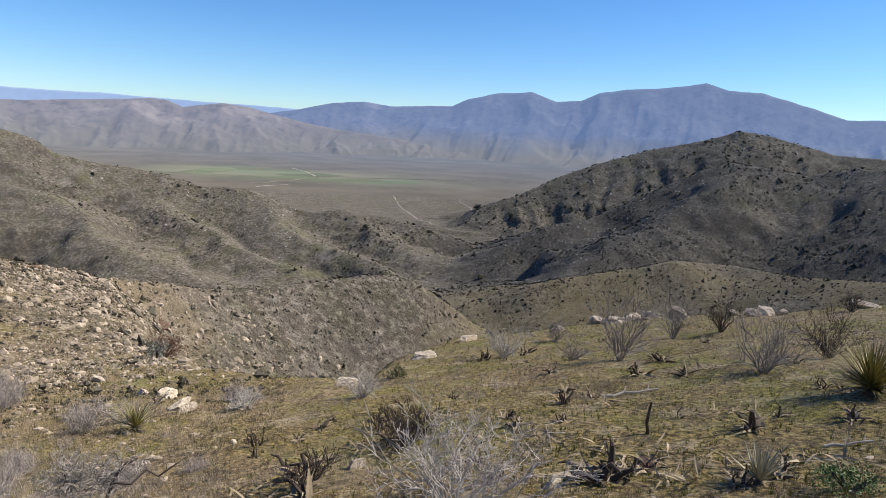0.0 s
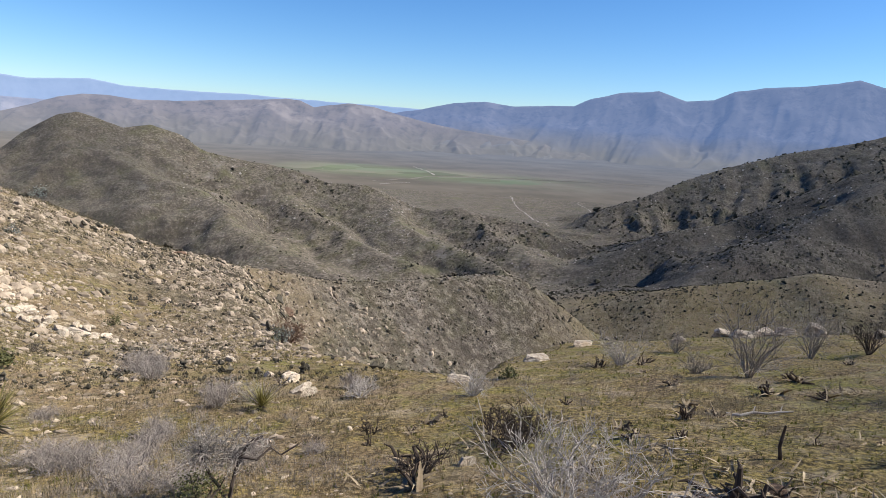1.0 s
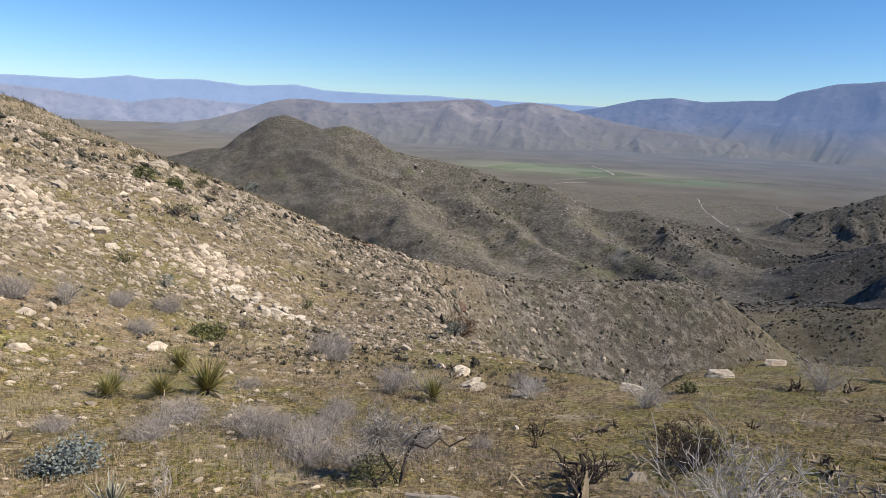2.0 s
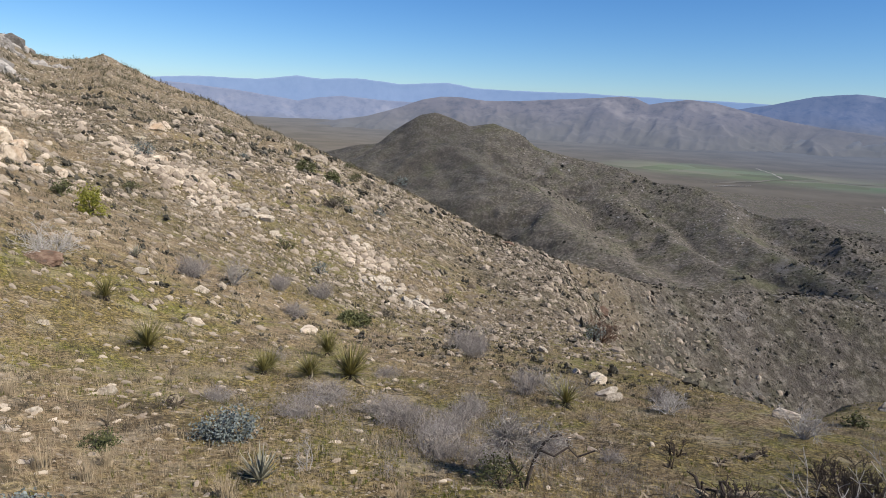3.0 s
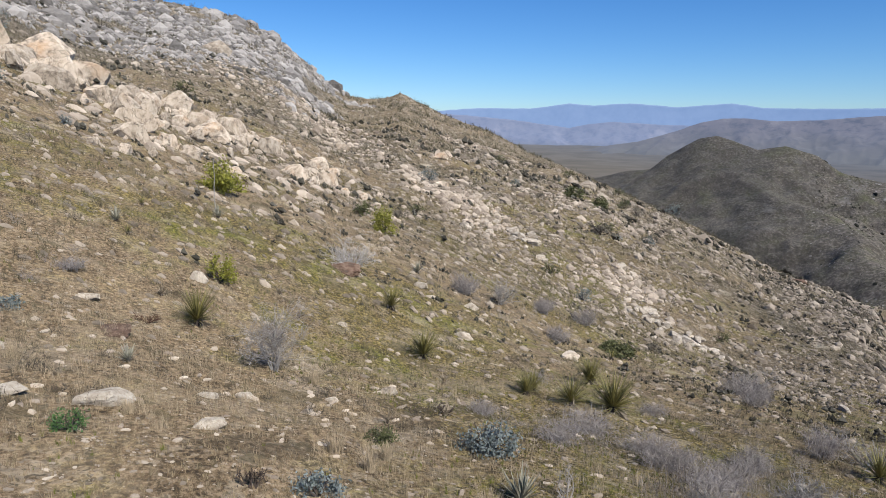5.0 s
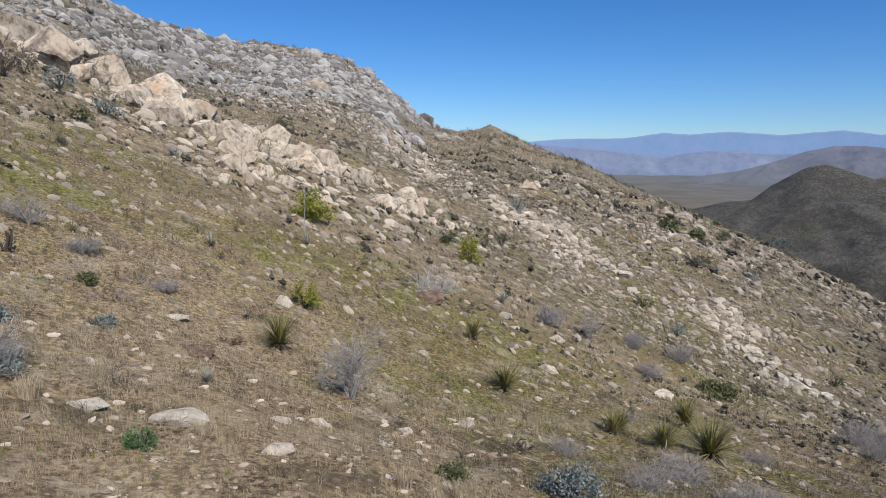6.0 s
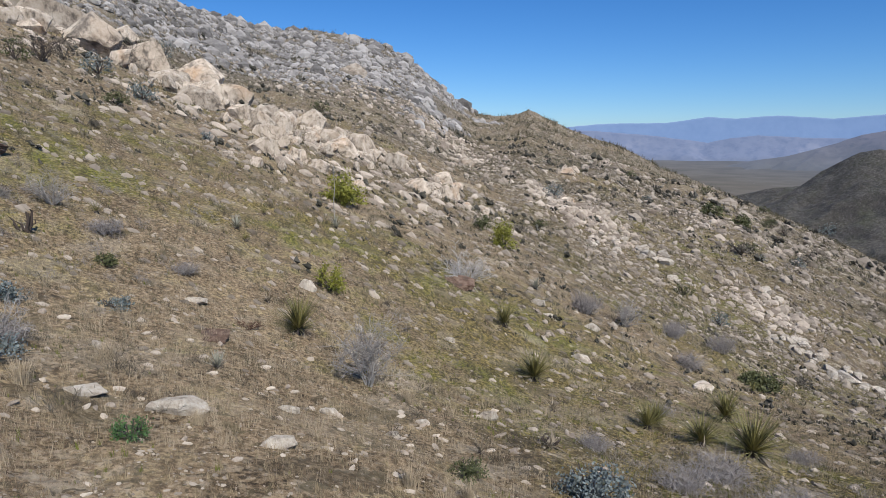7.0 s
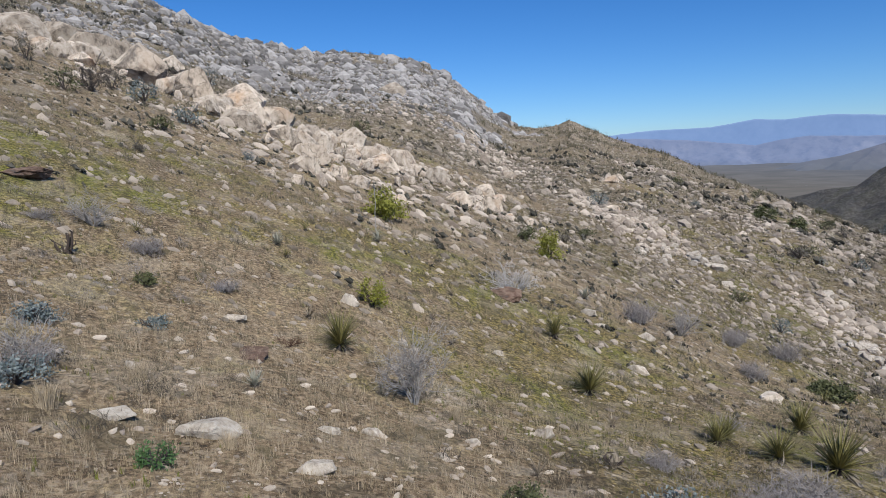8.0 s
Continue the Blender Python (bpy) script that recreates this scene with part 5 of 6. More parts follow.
# ---- dead shrubs ----
dead_shrub(-8.5, 1.8, 0.5, 0.95, 301, M_TWIG, "leafless grey twiggy shrub in dry grass", stems=16, depth=3, fork=4, thick=0.008, thin=0.004, spread=0.75)
crowned_shrub(-2.64, 4.62, 302)
dead_shrub(0.17, 4.30, 1.5, 0.85, 303, M_WHITE_TWIG, "large bleached leafless shrub of thin twigs", stems=18, depth=3, fork=4, thick=0.010, thin=0.0042)
dead_shrub(-0.3, 6.9, 0.75, 0.42, 304, M_CHAR, "dark heap of dead brush in grass", stems=18, depth=3, fork=3, thick=0.012)
for i, (x, y, w, h, stems) in enumerate([(-0.37, 6.6, 0.75, 0.45, 22), (-1.1, 5.26, 0.5, 0.42, 20), (-0.66, 7.64, 0.5, 0.3, 16), (-2.14, 7.2, 0.18, 0.28, 9)]):
    dead_shrub(x, y, w, h, 310 + i, M_CHAR, "dense dark heap of burnt brush", "burnt brush", stems=stems // 2, depth=3, fork=3, thick=0.014, thin=0.006, spread=1.3)
for i, (x, y, w, h, mat) in enumerate([(5.18, 9.71, 1.10, 0.95, M_TWIG), (6.94, 10.94, 1.0, 1.0, M_BARK), (3.9, 13.1, 1.4, 1.5, M_TWIG), (1.75, 16.3, 1.2, 0.95, M_WHITE_TWIG), (8.24, 18.1, 1.1, 1.2, M_BARK),
                                       (6.92, 18.2, 1.1, 1.4, M_TWIG), (-18.5, 6.3, 1.9, 1.0, M_WHITE_TWIG), (-20.0, 12.7, 1.6, 1.1, M_TWIG), (-13.1, -2.9, 0.95, 0.56, M_TWIG), (-42.6, -6.8, 1.7, 2.1, M_BARK),
                                       (-31.1, -7.8, 1.5, 1.4, M_BARK), (-1.3, 10.8, 0.72, 0.55, M_WHITE_TWIG), (-12.6, 17.3, 1.4, 0.95, M_TWIG), (-5.1, 9.9, 1.05, 0.52, M_TWIG), (-3.4, 10.8, 0.8, 0.45, M_WHITE_TWIG),
                                       (4.0, 21.0, 0.8, 0.8, M_TWIG), (14.5, 22.0, 1.1, 0.9, M_BARK), (3.2, 14.5, 0.8, 0.5, M_TWIG)]):
    dead_shrub(x, y, w, h, 320 + i, mat, "leafless dead shrub with crooked grey branches" if mat is not M_BARK else "dark leafless shrub with crooked branches", "dead shrubs", stems=19, depth=3, fork=3,
               thick=0.011 * max(1, w), thin=0.0045 * max(1, w), spread=1.15)

# ---- low grey bushes ----
BALL_MESHES = [make_mesh("twigs", co, tri, M_GREY_SCRUB, smooth=False) for co, tri in [twig_ball_points(s, 240, 0.5) for s in (5, 6, 7)]]
for i, (x, y, w, h) in enumerate([(-21.4, 15.8, 1.25, 0.84), (-17.1, 13.2, 1.34, 0.67), (-7.4, -1.85, 0.66, 0.36), (-3.7, 4.75, 0.81, 0.46), (-6.6, 5.7, 1.07, 0.43), (-4.9, 5.5, 0.71, 0.39),
                                  (-21.1, 17.7, 1.6, 1.1), (-20.5, 11.4, 1.65, 1.2), (-20.5, 15.1, 1.04, 0.8), (-10.1, 14.1, 1.2, 0.7), (-6.0, 4.75, 0.79, 0.36), (-5.7, 5.9, 0.82, 0.37),
                                  (-4.3, 5.42, 0.82, 0.31), (-11.6, 16.5, 0.93, 0.78), (-5.3, 7.5, 0.65, 0.43), (-11.8, -0.7, 0.69, 0.32), (-12.5, -2.0, 0.89, 0.42), (-12.8, -3.6, 0.56, 0.28),
                                  (-6.35, 10.9, 1.03, 0.46), (-12.1, 16.2, 1.8, 0.9), (-4.2, 12.8, 0.87, 0.6), (-4.9, 5.4, 0.75, 0.4), (-4.4, 5.9, 0.7, 0.45), (-3.3, 4.95, 0.75, 0.3), (-5.46, 9.3, 0.6, 0.55), (-5.1, 7.2, 0.7, 0.33), (-2.5, 6.3, 0.4, 0.2), (-7.3, 4.4, 0.6, 0.3), (-3.1, 5.9, 0.6, 0.3), (-8.2, 8.6, 0.7, 0.35), (-10.2, 7.4, 0.6, 0.3)]):
    ob = tagged(new("grey_bush", BALL_MESHES[i % 3]), "low lilac-grey leafless bush of fine twigs", "bush", "low grey bushes")
    ob.matrix_basis = pose(x, y, ground_at(x, y) - 0.01, 0, 0, 57 * i) @ Matrix.Diagonal((w, w, h * 1.5, 1))


# ---- small plants between the larger ones ----
for i, (x, y, w, h) in enumerate([(-6.37, -1.36, 0.30, 0.24), (-5.06, 1.57, 0.22, 0.20), (-4.95, 2.0, 0.2, 0.16), (-8.0, 2.2, 0.32, 0.22), (-4.7, 1.75, 0.2, 0.18), (-3.8, 2.35, 0.25, 0.2), (-5.9, 0.0, 0.2, 0.14), (-7.6, -1.0, 0.3, 0.2), (-3.0, 3.4, 0.25, 0.2)]):
    grass_clump(x, y, w, h, 700 + i)
for i, (x, y, w, h) in enumerate([(-9.1, 4.7, 0.34, 0.24), (-6.3, 2.56, 0.26, 0.20), (-6.9, 3.6, 0.24, 0.18), (-10.9, 2.4, 0.3, 0.2), (-8.5, 3.9, 0.22, 0.16), (-13.5, 3.0, 0.4, 0.25), (-6.0, 3.9, 0.22, 0.2), (-11.6, 0.6, 0.3, 0.2), (-16.2, 4.0, 0.4, 0.28), (-12.2, 3.1, 0.3, 0.22)]):
    rosette(x, y, w, h, 720 + i, "withered pale yucca remains in dry grass", "withered_yucca", "yucca", 16, PALE_BLADE, 8, "withered yuccas", 10, 80)
dead_shrub(-4.25, 0.72, 0.22, 0.20, 740, M_CHAR, "small dark dead shrub in pebbly grass", stems=8, depth=2, fork=3, thick=0.009, thin=0.005)
dead_shrub(-4.07, 3.30, 0.36, 0.36, 741, M_TWIG, "thin grey sapling of bare twigs", stems=4, depth=3, fork=3, thick=0.008, thin=0.003)
dead_shrub(-7.5, -1.95, 0.6, 0.45, 742, M_TWIG, "grey twiggy bush above blue-grey leaves", stems=12, depth=3, fork=3, thick=0.008, thin=0.004)
dead_shrub(-16.6, 37.3, 2.6, 1.8, 743, M_RUST_TWIG, "rust-brown dead bush on the stony slope", stems=20, depth=3, fork=3, thick=0.03, thin=0.016, spread=1.3)
dead_shrub(-10.0, 0.3, 0.5, 0.16, 744, M_RUST_TWIG, "low rust-brown dead brush lying in grass", stems=14, depth=2, fork=3, thick=0.008, thin=0.005, spread=1.6)
leaf_bush(-6.83, -1.74, 0.55, 0.30, 745, M_LEAF_BLUE, "blue-grey leafy bush in dry grass", leaves=1300, leaf=0.03, group="leafy bushes")
leaf_bush(-9.66, -1.33, 0.42, 0.18, 746, M_LEAF_BLUE, "low blue-grey bush in dry grass", leaves=700, leaf=0.03, group="leafy bushes")

# ---- burnt stumps, sticks and fallen leaves ----
def stump(x, y, wide, high, seed, label="charred broken stump with short dark limbs"):
    rng = random.Random(seed)
    ob = thing("burnt_stump", x, y, label, "stump", "burnt stumps", sink=0.02)
    for k in range(rng.randint(5, 8)):
        a = rng.uniform(0, 6.283)
        s = Soup()
        p0 = Vector((math.cos(a) * wide * 0.16 * rng.random(), math.sin(a) * wide * 0.16 * rng.random(), 0))
        out = rng.uniform(0.15, 1.0)
        tip = Vector((math.cos(a) * wide * 0.5 * out, math.sin(a) * wide * 0.5 * out, high * rng.uniform(0.25, 0.9) * (1.1 - 0.7 * out)))
        mid = (p0 + tip) * 0.5 + Vector((rng.gauss(0, 0.06) * wide, rng.gauss(0, 0.06) * wide, rng.uniform(0, 0.12) * high))
        r = rng.uniform(0.02, 0.05) * max(wide, high)
        s.tube([p0, mid, tip, tip + Vector((rng.gauss(0, 0.1) * wide, rng.gauss(0, 0.1) * wide, rng.uniform(-0.05, 0.12) * high))], [r, r * 0.9, r * 0.6, r * 0.2], 6)
        part("limb", s.mesh("limb", M_CHAR), ob)
    for k in range(15):
        leaf = part("dead_leaf", DRY_BLADE, ob, "dry straw-coloured leaf")
        leaf.matrix_basis = pose(rng.gauss(0, wide * 0.12), rng.gauss(0, wide * 0.12), 0.02, rng.uniform(-30, 30), rng.uniform(-55, 0), rng.uniform(0, 360)) @ Matrix.Diagonal((wide * rng.uniform(0.3, 0.7), wide * rng.uniform(0.5, 1.3), wide * 0.6, 1))
    return ob


STUMPS = [(-1.2, 5.6, 0.62, 0.42), (1.86, 8.64, 0.48, 0.32), (0.92, 7.4, 0.40, 0.20), (3.33, 6.25, 0.53, 0.36), (3.86, 6.77, 0.34, 0.22), (4.38, 6.31, 0.44, 0.26), (1.39, 4.89, 0.7, 0.42),
          (2.88, 7.12, 0.24, 0.20), (1.47, 7.0, 0.32, 0.16), (-1.98, 6.6, 0.16, 0.19), (4.3, 12.0, 0.42, 0.28), (2.6, 17.8, 0.6, 0.5), (1.3, 16.2, 0.4, 0.5), (-11.65, -2.9, 0.34, 0.6),
          (-1.44, 8.6, 0.22, 0.2), (-7.0, 3.65, 0.4, 0.22), (4.37, 11.8, 0.55, 0.35), (3.54, 10.7, 0.6, 0.3), (4.14, 10.0, 0.56, 0.2), (2.09, 9.8, 0.4, 0.25), (1.13, 15.9, 0.44, 0.35), (2.26, 16.2, 0.45, 0.3), (6.4, 9.0, 0.5, 0.3), (2.2, 11.5, 0.45, 0.22), (0.3, 9.6, 0.3, 0.2), (2.36, 4.5, 0.26, 0.24), (-1.05, 4.95, 0.5, 0.36), (1.5, 5.0, 0.6, 0.4)]
for i, (x, y, w, h) in enumerate(STUMPS):
    stump(x, y, w, h, 400 + i)
litter_rng = random.Random(77)
for i in range(34):
    p = toward(litter_rng.uniform(-40, 26), 0, 4.8 * (20 / 4.8) ** litter_rng.random())
    q = litter_rng.uniform(0.18, 0.42)
    stump(p.x, p.y, q, q * litter_rng.uniform(0.3, 0.8), 500 + i, "small charred stump ringed by dead leaves")


def stick(name, label, x, y, length, radius, lift, turn, mat, upright=False, seed=0):
    rng = random.Random(seed)
    s = Soup()
    n = 6
    pts = []
    for i in range(n):
        t = i / (n - 1)
        pts.append(Vector((rng.gauss(0, 0.012), rng.gauss(0, 0.012), t * length)) if upright else Vector(((t - 0.5) * length, rng.gauss(0, 0.03) * length, radius + rng.uniform(0, 0.02))))
    s.tube(pts, [radius * (1 - 0.45 * i / (n - 1)) for i in range(n)], 7)
    if not upright:
        for k in (2, 4):
            s.tube([pts[k], pts[k] + Vector((length * 0.08, length * rng.choice((-0.12, 0.12)), 0.04))], [radius * 0.6, radius * 0.2], 5)
    ob = tagged(new(name, s.mesh(name, mat)), label, "branch")
    d = Vector((math.cos(radians(turn)), math.sin(radians(turn)), 0)) * length * 0.4
    slope = 0 if upright else -math.degrees(math.atan2(ground_at(x + d.x, y + d.y) - ground_at(x - d.x, y - d.y), length * 0.8))
    ob.matrix_basis = pose(x, y, ground_at(x, y) + lift, 0, 0, turn) @ pose(0, 0, 0, 0, slope, 0)
    return ob


stick("dead_stalk", "short dark dead stalk standing upright in grass", 2.26, 6.35, 0.38, 0.022, -0.02, 0, M_CHAR, True, 1)
stick("fallen_branch", "bleached fallen branch lying on grass", 2.89, 9.0, 0.85, 0.022, 0.0, 5, M_WHITE_TWIG, seed=2)
stick("fallen_branch", "thin bleached branch lying on grass", 3.82, 5.5, 0.42, 0.014, 0.0, -10, M_WHITE_TWIG, seed=3)
stick("fallen_branch", "long grey branch lying across grass", -1.9, 4.35, 0.9, 0.022, 0.0, 15, M_TWIG, seed=4)
stick("flower_stalk", "tall thin dead flower stalk", -20.4, 2.7, 1.7, 0.016, -0.02, 0, M_TWIG, True, 5)
for i, (x, y, w) in enumerate([(2.17, 5.45, 0.75), (-7.6, 6.2, 0.72), (-0.71, 6.5, 0.40), (2.6, 5.0, 0.5), (1.6, 5.6, 0.4), (-9.5, 8.0, 0.6), (3.4, 7.0, 0.5), (1.2, 6.3, 0.4), (5.4, 8.3, 0.5), (0.2, 7.9, 0.4), (2.4, 8.2, 0.4), (4.4, 10.2, 0.6), (-1.6, 5.2, 0.4), (3.1, 5.0, 0.4), (2.0, 4.7, 0.5), (6.6, 11.5, 0.6), (1.0, 10.5, 0.5), (7.6, 10.6, 0.6)]):
    rng = random.Random(450 + i)
    ob = thing("leaf_litter", x, y, "heap of bleached fallen yucca leaves on grass", "leaf litter", "leaf heaps")
    for k in range(26):
        leaf = part("dead_leaf", DRY_BLADE, ob, "bleached curled leaf")
        leaf.matrix_basis = pose(rng.gauss(0, w * 0.28), rng.gauss(0, w * 0.16), 0.02 + rng.random() * 0.05, rng.uniform(-60, 60), rng.uniform(-50, 5), rng.uniform(0, 360)) @ Matrix.Scale(rng.uniform(0.10, 0.26), 4)

# ---- what nobody could count ----
def sized(r, low, high, seed, least):
    """Sizes in metres, small ones far commoner, none too small to be told apart from the path."""
    rng = np.random.default_rng(seed)
    s = low * (high / low) ** (rng.uniform(0, 1, len(r)) ** 3.0)
    s = np.minimum(s, np.maximum(0.016 * r, 1.5 * low))
    return np.maximum(s, r * least * rng.uniform(0.8, 1.6, len(r)))


SHARDS = [stone_points(s, 0, 0.85, 5, 0.2, 0.8, 1.15) for s in range(170, 190)]
PEBBLES = [stone_points(s, 1, 0.66, 8, 0.14, 0.95, 1.15) for s in range(60, 70)]
BLOCKS = [stone_points(s, 1, 0.78, 9, 0.18, 0.95, 1.15) for s in range(70, 84)]

p, r, a = view_places(38000, 2.2, 80, 21, power=-0.35)
keep = (fbm(p[:, 0] / 4.0, p[:, 1] / 4.0, 4, 33) + 0.35 * np.clip((a - 30) / 20, -1, 1) + 0.25 * np.clip((r - 12) / 30, -0.4, 1)) > -0.12
keep &= np.random.default_rng(4).uniform(0, 1, len(r)) < np.clip((r - 2) / 16, 0.10, 1)
keep &= (a > 20 - 10 * np.random.default_rng(5).uniform(0, 1, len(a))) | (r < 20) & (np.random.default_rng(3).uniform(0, 1, len(a)) < 0.35)
p, r = p[keep], r[keep]
size = sized(r, 0.020 + 0.0005 * np.minimum(r, 20), 0.28, 22, 0.0015)
# the nearest stones, each lying by itself
order = np.argsort(r / np.maximum(size, 0.02) ** 0.7)[:290]
STONES = [stone_mesh("stone", s, 2, M_STONE, flat=0.5, cuts=14, rough=0.16, keep=0.99, long=1.4) for s in range(160, 172)]
for i, k in enumerate(order):
    rock(p[k, 0], p[k, 1], size[k], 0.34 * size[k], STONES[i % 12], "stone", "small pale stone lying in dry grass", "stone", "small stones", turn=70 + rock_rng.gauss(0, 50), sink=0.3, lean=12)
rest = np.ones(len(r), bool)
rest[order] = False
p, r, size = p[rest], r[rest], size[rest]
close = r < 14
scatter("nearer_stones", PEBBLES, p[close], size[close], M_PEBBLE, "loose pale flat stones strewn in the grass", "stones", sink=0.02, seed=24, along=75)
p, r, size = p[~close], r[~close], size[~close]
scatter("loose_stones", SHARDS, p, size, M_PEBBLE, "loose pale flat stones strewn over the slope", "stones", sink=0.02, seed=23, along=75)

p, r, a = view_places(9000, 2.2, 11, 261, -42, 112)
rng = np.random.default_rng(262)
keep = fbm(p[:, 0] / 1.3, p[:, 1] / 1.3, 4, 263) + 0.3 * np.clip((a - 30) / 20, -1, 0) > -0.1
p, r = p[keep], r[keep]
scatter("grit", SHARDS, p, 0.012 + 0.045 * rng.uniform(0, 1, len(r)) ** 3, M_PEBBLE, "pale grit and small chips in bare soil", "stones", sink=0.0, seed=264, tall=np.full(len(r), 0.6))

p, r, a = view_places(27000, 16, 450, 31, 3, 116, -0.25)
keep = fbm(p[:, 0] / 16.0, p[:, 1] / 16.0, 4, 34) + 0.15 * np.clip((a - 60) / 20, -0.3, 1) > -0.22
keep &= np.random.default_rng(35).uniform(0, 1, len(r)) < np.clip((r - 14) / 40, 0.02, 1) * np.clip((a - 3) / 14, 0.05, 1)
p, r = p[keep], r[keep]
near = r < 45
scatter("near_rubble", BLOCKS, p[near], sized(r, 0.14, 1.3, 32, 0.0028)[near], M_PEBBLE, "broken pale rubble on the slope", "stones", sink=0.05, seed=34, along=75, shear=0.6)
p, r = p[~near], r[~near]
scatter("rubble", SHARDS, p, sized(r, 0.14, 1.3, 32, 0.0028), M_PEBBLE, "broken pale rubble on the hillside", "stones", sink=0.0, seed=33, shear=0.5)

p, r, a = view_places(15000, 22, 170, 36, 17, 62, -0.3)
keep = fbm(p[:, 0] / 7.0, p[:, 1] / 7.0, 4, 37) + 0.3 * np.clip((r - 40) / 40, -1, 0.3) > -0.05
p, r = p[keep], r[keep]
scatter("scree", SHARDS, p, r * 0.0038 * np.exp(np.random.default_rng(38).normal(0, 0.55, len(r))), M_PEBBLE, "cream-coloured scree of small broken stones", "stones", sink=0.0, seed=38, shear=0.5)

p, r, a = view_places(24000, 85, 390, 41, 69, 112, -0.2)
keep = fbm(p[:, 0] / 40.0, p[:, 1] / 40.0, 4, 44) + 0.5 * np.clip((r - 130) / 100, -0.7, 0.5) + 0.6 * np.clip((a - 76) / 5, -1, 0) > -0.06
p, r = p[keep], r[keep]
scatter("ridge_stones", SHARDS, p, r * 0.0046 * np.exp(np.random.default_rng(42).normal(0, 0.6, len(r))), M_GREY_STONE, "grey boulders covering the far hilltop", "stones", sink=0.0, seed=43, shear=0.25)

p, r, a = view_places(1100, 95, 380, 45, 74, 112, -0.3)
scatter("hilltop_boulders", BLOCKS, p, r * 0.011 * np.exp(np.random.default_rng(49).normal(0, 0.35, len(r))), M_GREY_STONE, "large grey and pinkish boulders on the far hilltop", "boulders", sink=0.05, seed=50, shear=0.3)

RIB_PLACES = [((-51.0, 27.7), 3.5, 1.8, 420), ((-60.9, 30.6), 4.5, 1.8, 380), ((-91.6, 28.2), 9.0, 4.0, 420), ((-114.2, 34.1), 10.0, 5.0, 420), ((-157.0, 88.0), 7.0, 7.0, 300), ((-69.2, 54.1), 6.0, 4.0, 350), ((-37.2, 34.9), 2.0, 2.2, 260), ((-113.0, 18.0), 14.0, 8.0, 500)]
rng = np.random.default_rng(46)
p = np.concatenate([np.stack([rng.normal(c[0], sx, n), rng.normal(c[1], sy, n)], -1) for c, sx, sy, n in RIB_PLACES])
r = np.hypot(p[:, 0], p[:, 1])
scatter("rib_stones", SHARDS, p, sized(r, 0.25, 1.6, 47, 0.0036), M_TAN_STONE, "pale broken rock ribs on the hillside", "stones", sink=0.02, seed=48, shear=0.3)

TUFTS = [tuft_points(s) for s in range(80, 88)]
p, r, a = view_places(26000, 0.8, 40, 51)
rng = np.random.default_rng(52)
lush = fbm(p[:, 0] / 6.0, p[:, 1] / 6.0, 4, 15) + 0.25 * fbm(p[:, 0] / 1.5, p[:, 1] / 1.5, 3, 16)
dry = lush + 0.3 * np.clip((26 - a) / 20, 0, 1) + rng.normal(0, 0.25, len(r)) < 0.12
tall = rng.uniform(0.5, 1.5, len(r))
scatter("dry_grass", TUFTS, p[dry], np.clip(0.020 + 0.035 * tall[dry], r[dry] * 0.0036, 0.25), M_GRASS_DRY, "short dry straw-coloured grass", "grass", sink=0.05, seed=53)
p, r, a = view_places(24000, 0.8, 40, 54)
lush = fbm(p[:, 0] / 6.0, p[:, 1] / 6.0, 4, 15) + 0.25 * fbm(p[:, 0] / 1.5, p[:, 1] / 1.5, 3, 16)
keep = lush + 0.35 * np.clip((26 - a) / 20, 0, 1) + rng.normal(0, 0.15, len(r)) > 0.14
p, r = p[keep], r[keep]
scatter("green_grass", TUFTS, p, np.clip(0.02 + 0.05 * rng.uniform(0.2, 1.3, len(r)), r * 0.0038, 0.25), M_GRASS_GREEN, "short green grass in patches", "grass", sink=0.05, seed=55)

MATS = [tuft_points(s, 10, 0.9, 0.55) for s in range(110, 116)]
p, r, a = view_places(18000, 0.8, 16, 56, -60, 130)
mat_lush = fbm(p[:, 0] / 6.0, p[:, 1] / 6.0, 4, 15) + 0.3 * np.clip((26 - a) / 20, 0, 1) < 0.2
p, r = p[mat_lush], r[mat_lush]
scatter("matted_grass", MATS, p, np.clip(rng.uniform(0.025, 0.06, len(r)), r * 0.004, 0.2), M_GRASS_MAT, "low matted brown grass", "grass", sink=0.05, seed=57)

BLADES = [slim(*tuft_points(s, 12, 0.5, 0.22)) for s in range(210, 218)]
p, r, a = view_places(17000, 2.2, 14, 211, -45, 112)
rng = np.random.default_rng(212)
keep = fbm(p[:, 0] / 2.2, p[:, 1] / 2.2, 4, 213) + rng.normal(0, 0.15, len(r)) + 0.25 * np.clip((a - 24) / 12, -1, 0) > 0.0
p, r = p[keep], r[keep]
scatter("long_grass", BLADES, p, rng.uniform(0.05, 0.13, len(r)) * np.clip(r / 5, 0.7, 1.5), M_GRASS_PALE, "thin dry straw-pink grass standing all over", "grass", sink=0.03, seed=214)
rng = np.random.default_rng(221)
CARPETS = [(-6.7, 4.6, 0.45), (-7.1, 5.9, 0.5), (-5.8, 6.1, 0.55), (-5.05, 6.1, 0.5), (-3.9, 4.8, 0.5), (-5.0, 7.05, 0.5), (-4.4, 5.5, 0.55), (-3.2, 5.3, 0.4), (-2.2, 5.6, 0.35), (-3.6, 6.3, 0.4)]
p = np.concatenate([rng.normal(0, 1, (75, 2)) * (1.2 * q, 0.9 * q) + (x, y) for x, y, q in CARPETS])
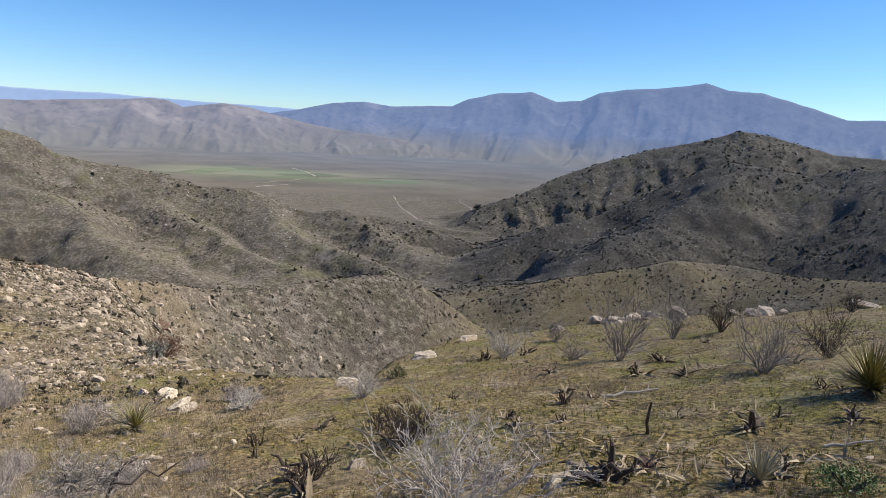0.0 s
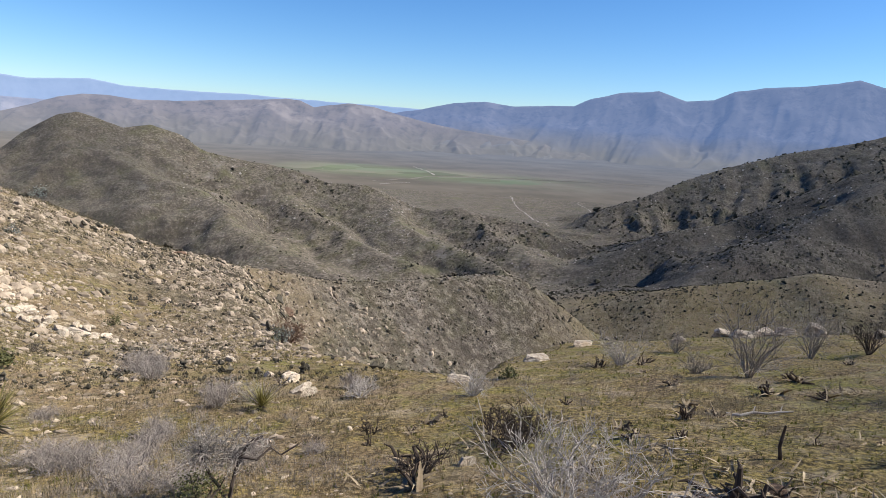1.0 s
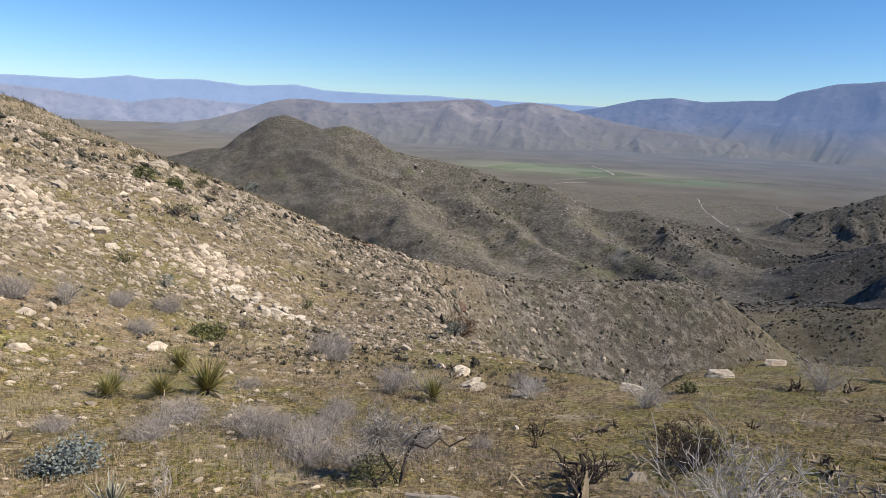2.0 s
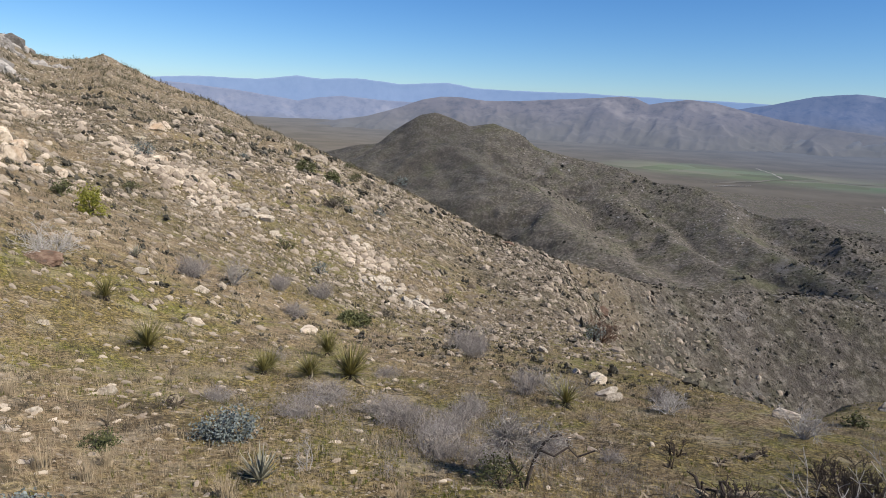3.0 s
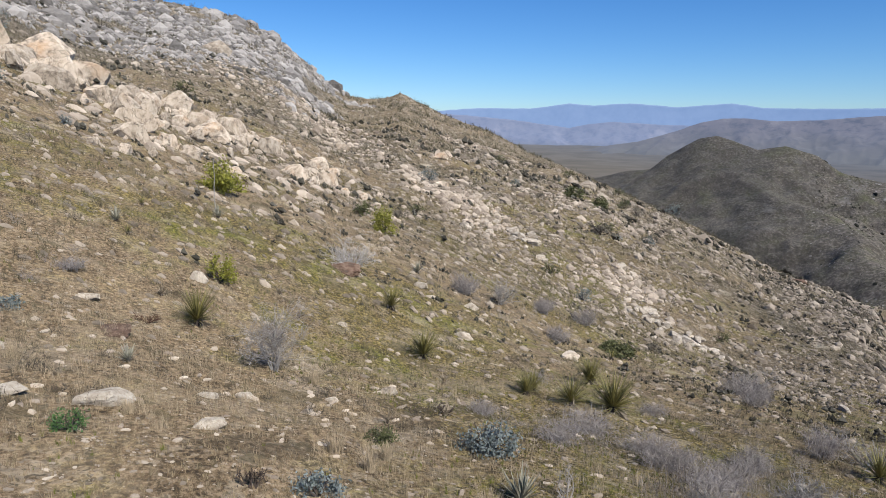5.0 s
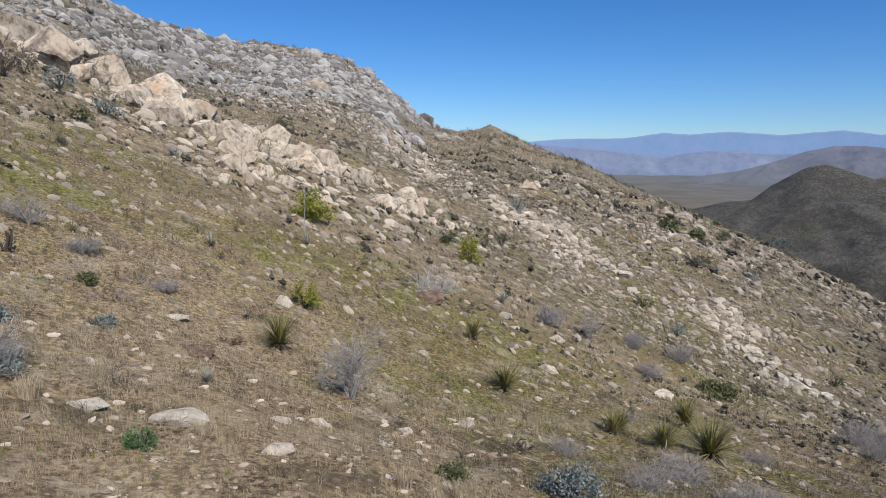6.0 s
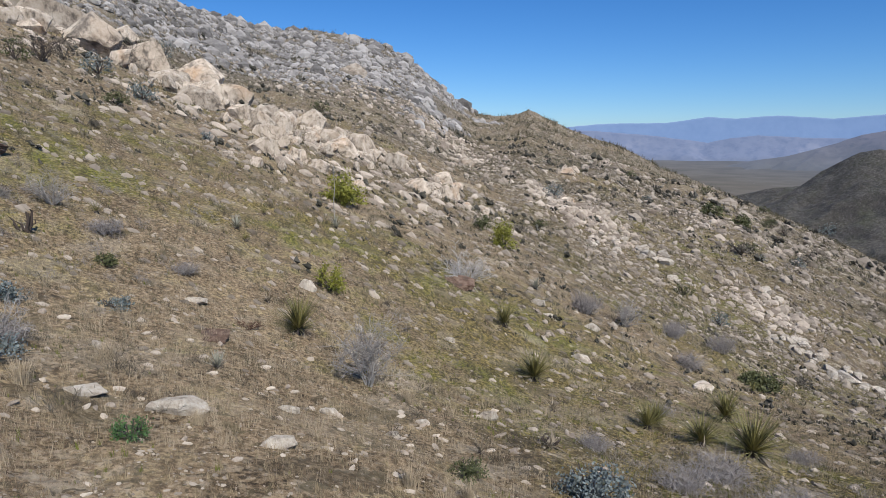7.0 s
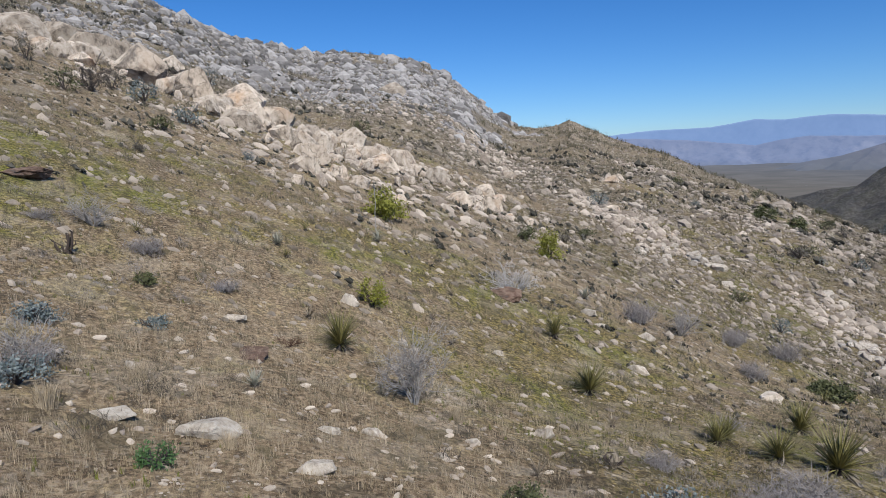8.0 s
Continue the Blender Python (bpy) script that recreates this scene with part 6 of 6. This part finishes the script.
scatter("grey_brush", [slim(*tuft_points(s, 26, 0.8, 0.5)) for s in range(222, 228)], p, rng.uniform(0.06, 0.15, len(p)), M_GREY_BRUSH, "carpet of fine lilac-grey dead brush", "brush", sink=0.02, seed=228)

p, r, a = view_places(3000, 5, 140, 61)
keep = (fbm(p[:, 0] / 8.0, p[:, 1] / 8.0, 3, 66) > -0.15) & ((r > 9) | (a > 36)) & ((a > 24) | (np.random.default_rng(64).uniform(0, 1, len(a)) < 0.25))
p, r = p[keep], r[keep]
rng = np.random.default_rng(62)
scatter("grey_scrub", [twig_ball_points(s, 32) for s in (14, 15, 16, 17)], p, np.maximum(rng.uniform(0.14, 0.42, len(r)), r * 0.011 * rng.uniform(0.5, 1.5, len(r))), M_GREY_SCRUB, "low grey leafless scrub", "scrub", sink=0.02, seed=63)

CLUMPS = [clump_points(s) for s in range(90, 96)]
p, r, a = view_places(1900, 6, 200, 71, 20, 116)
rng = np.random.default_rng(72)
keep = rng.uniform(0, 1, len(r)) < 0.4
p, r = p[keep], r[keep]
scatter("low_scrub", [twig_ball_points(s, 30) for s in (11, 12, 13)], p, np.maximum(rng.uniform(0.15, 0.5, len(r)), r * 0.012 * rng.uniform(0.5, 1.4, len(r))), M_DRY_SCRUB, "small brown-grey scrub on the slope", "scrub", sink=0.05, seed=73)
SHRUBLETS = [clump_points(s, 4) for s in range(230, 240)]
p, r, a = view_places(4200, 13, 190, 231, 12, 114, -0.2)
rng = np.random.default_rng(232)
keep = fbm(p[:, 0] / 9.0, p[:, 1] / 9.0, 3, 233) + rng.normal(0, 0.2, len(r)) > 0.0
p, r = p[keep], r[keep]
scatter("slope_shrublets", SHRUBLETS, p, np.maximum(0.16, r * 0.0078) * np.exp(rng.normal(0, 0.45, len(r))), M_SHRUBLET, "small dark and grey-green shrubs dotted over the slope", "scrub", sink=0.08, seed=234)
p, r, a = view_places(11000, 45, 330, 251, -6, 38, -0.3)
rng = np.random.default_rng(252)
keep = fbm(p[:, 0] / 14.0, p[:, 1] / 14.0, 4, 253) + rng.normal(0, 0.2, len(r)) + 0.3 * np.clip((26 - a) / 14, -1, 0) > -0.12
p, r = p[keep], r[keep]
scatter("swale_scrub", [clump_points(s, 2) for s in range(254, 262)], p, r * 0.0058 * np.exp(rng.normal(0, 0.5, len(r))), M_SWALE_SCRUB, "grey-brown scrub covering the slope above the canyon", "scrub", sink=0.1, seed=255, tall=np.full(len(r), 0.8), shear=0.3)
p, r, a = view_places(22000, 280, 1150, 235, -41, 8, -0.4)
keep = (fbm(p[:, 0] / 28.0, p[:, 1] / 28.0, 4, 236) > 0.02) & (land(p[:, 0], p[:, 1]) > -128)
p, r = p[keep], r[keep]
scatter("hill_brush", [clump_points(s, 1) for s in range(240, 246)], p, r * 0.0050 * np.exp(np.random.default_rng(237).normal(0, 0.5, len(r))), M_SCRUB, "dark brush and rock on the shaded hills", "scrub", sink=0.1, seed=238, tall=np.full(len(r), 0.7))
SPECKS = [clump_points(s, 1) for s in range(96, 106)]
p, r, a = view_places(80000, 70, 1250, 81, -41, 56, -0.35)
keep = fbm(p[:, 0] / 45.0, p[:, 1] / 45.0, 4, 82) + np.random.default_rng(85).normal(0, 0.2, len(r)) > 0.02
keep &= (land(p[:, 0], p[:, 1]) > -128) & (a < 33)
p, r = p[keep], r[keep]
scatter("hill_scrub", SPECKS, p, r * 0.0056 * np.exp(np.random.default_rng(83).normal(0, 0.45, len(r))), M_SCRUB, "dark desert scrub dotted over the far hills", "scrub", sink=0.1, seed=84, tall=np.full(len(r), 0.6))

p, r, a = view_places(34000, 7, 430, 91, 14, 116, -0.2)
keep = (fbm(p[:, 0] / 3.0, p[:, 1] / 3.0, 3, 92) > -0.3) & ((a > 24) | (r < 18))
p, r = p[keep], r[keep]
rng = np.random.default_rng(93)
scatter("slope_tufts", [tuft_points(s, 9, 0.95, 0.32) for s in range(120, 128)], p, np.maximum(rng.uniform(0.04, 0.14, len(r)) * np.clip(r / 14, 0.5, 1.6), r * 0.0052 * rng.uniform(0.6, 1.6, len(r))), M_SLOPE_TUFT, "low brown and olive tufts all over the slope", "grass", sink=0.05, seed=94)

CHIPS = [clump_points(s, 1) for s in range(130, 136)]
p, r, a = view_places(15000, 230, 1200, 95, -41, 56, -0.4)
keep = fbm(p[:, 0] / 60.0, p[:, 1] / 60.0, 4, 96) > 0.05
keep &= (land(p[:, 0], p[:, 1]) > -128) & (a < 33)
p, r = p[keep], r[keep]
scatter("hill_stones", CHIPS, p, r * 0.0048 * np.random.default_rng(97).uniform(0.5, 1.6, len(r)), M_GREY_STONE, "pale rocks dotted over the far hills", "stones", sink=0.15, seed=98, tall=np.full(len(r), 0.6))

p, r, a = view_places(17000, 6, 150, 141, 2, 114, -0.25)
rng = np.random.default_rng(142)
keep = fbm(p[:, 0] / 5.0, p[:, 1] / 5.0, 3, 143) + rng.normal(0, 0.25, len(r)) + 0.25 * np.clip((70 - a) / 20, -0.4, 1) * np.clip((r - 20) / 30, 0, 1) > 0.05
p, r = p[keep], r[keep]
scatter("dark_tufts", [twig_ball_points(s, 6) for s in range(145, 151)], p, np.maximum(rng.uniform(0.08, 0.25, len(r)), r * 0.0075 * np.exp(rng.normal(0, 0.4, len(r)))), M_DRY_SCRUB, "small dark dead tufts on the slope", "scrub", sink=0.03, seed=144)

p, r, a = view_places(7000, 19, 200, 151, 3, 34, -0.3)
rng = np.random.default_rng(152)
keep = rng.uniform(0, 1, len(r)) < np.clip((a - 2) / 12, 0.15, 1)
p, r = p[keep], r[keep]
scatter("swale_stones", SHARDS, p, r * 0.0042 * np.exp(rng.normal(0, 0.5, len(r))), M_PEBBLE, "broken tan stones above the canyon", "stones", sink=0.0, seed=153, shear=0.2)
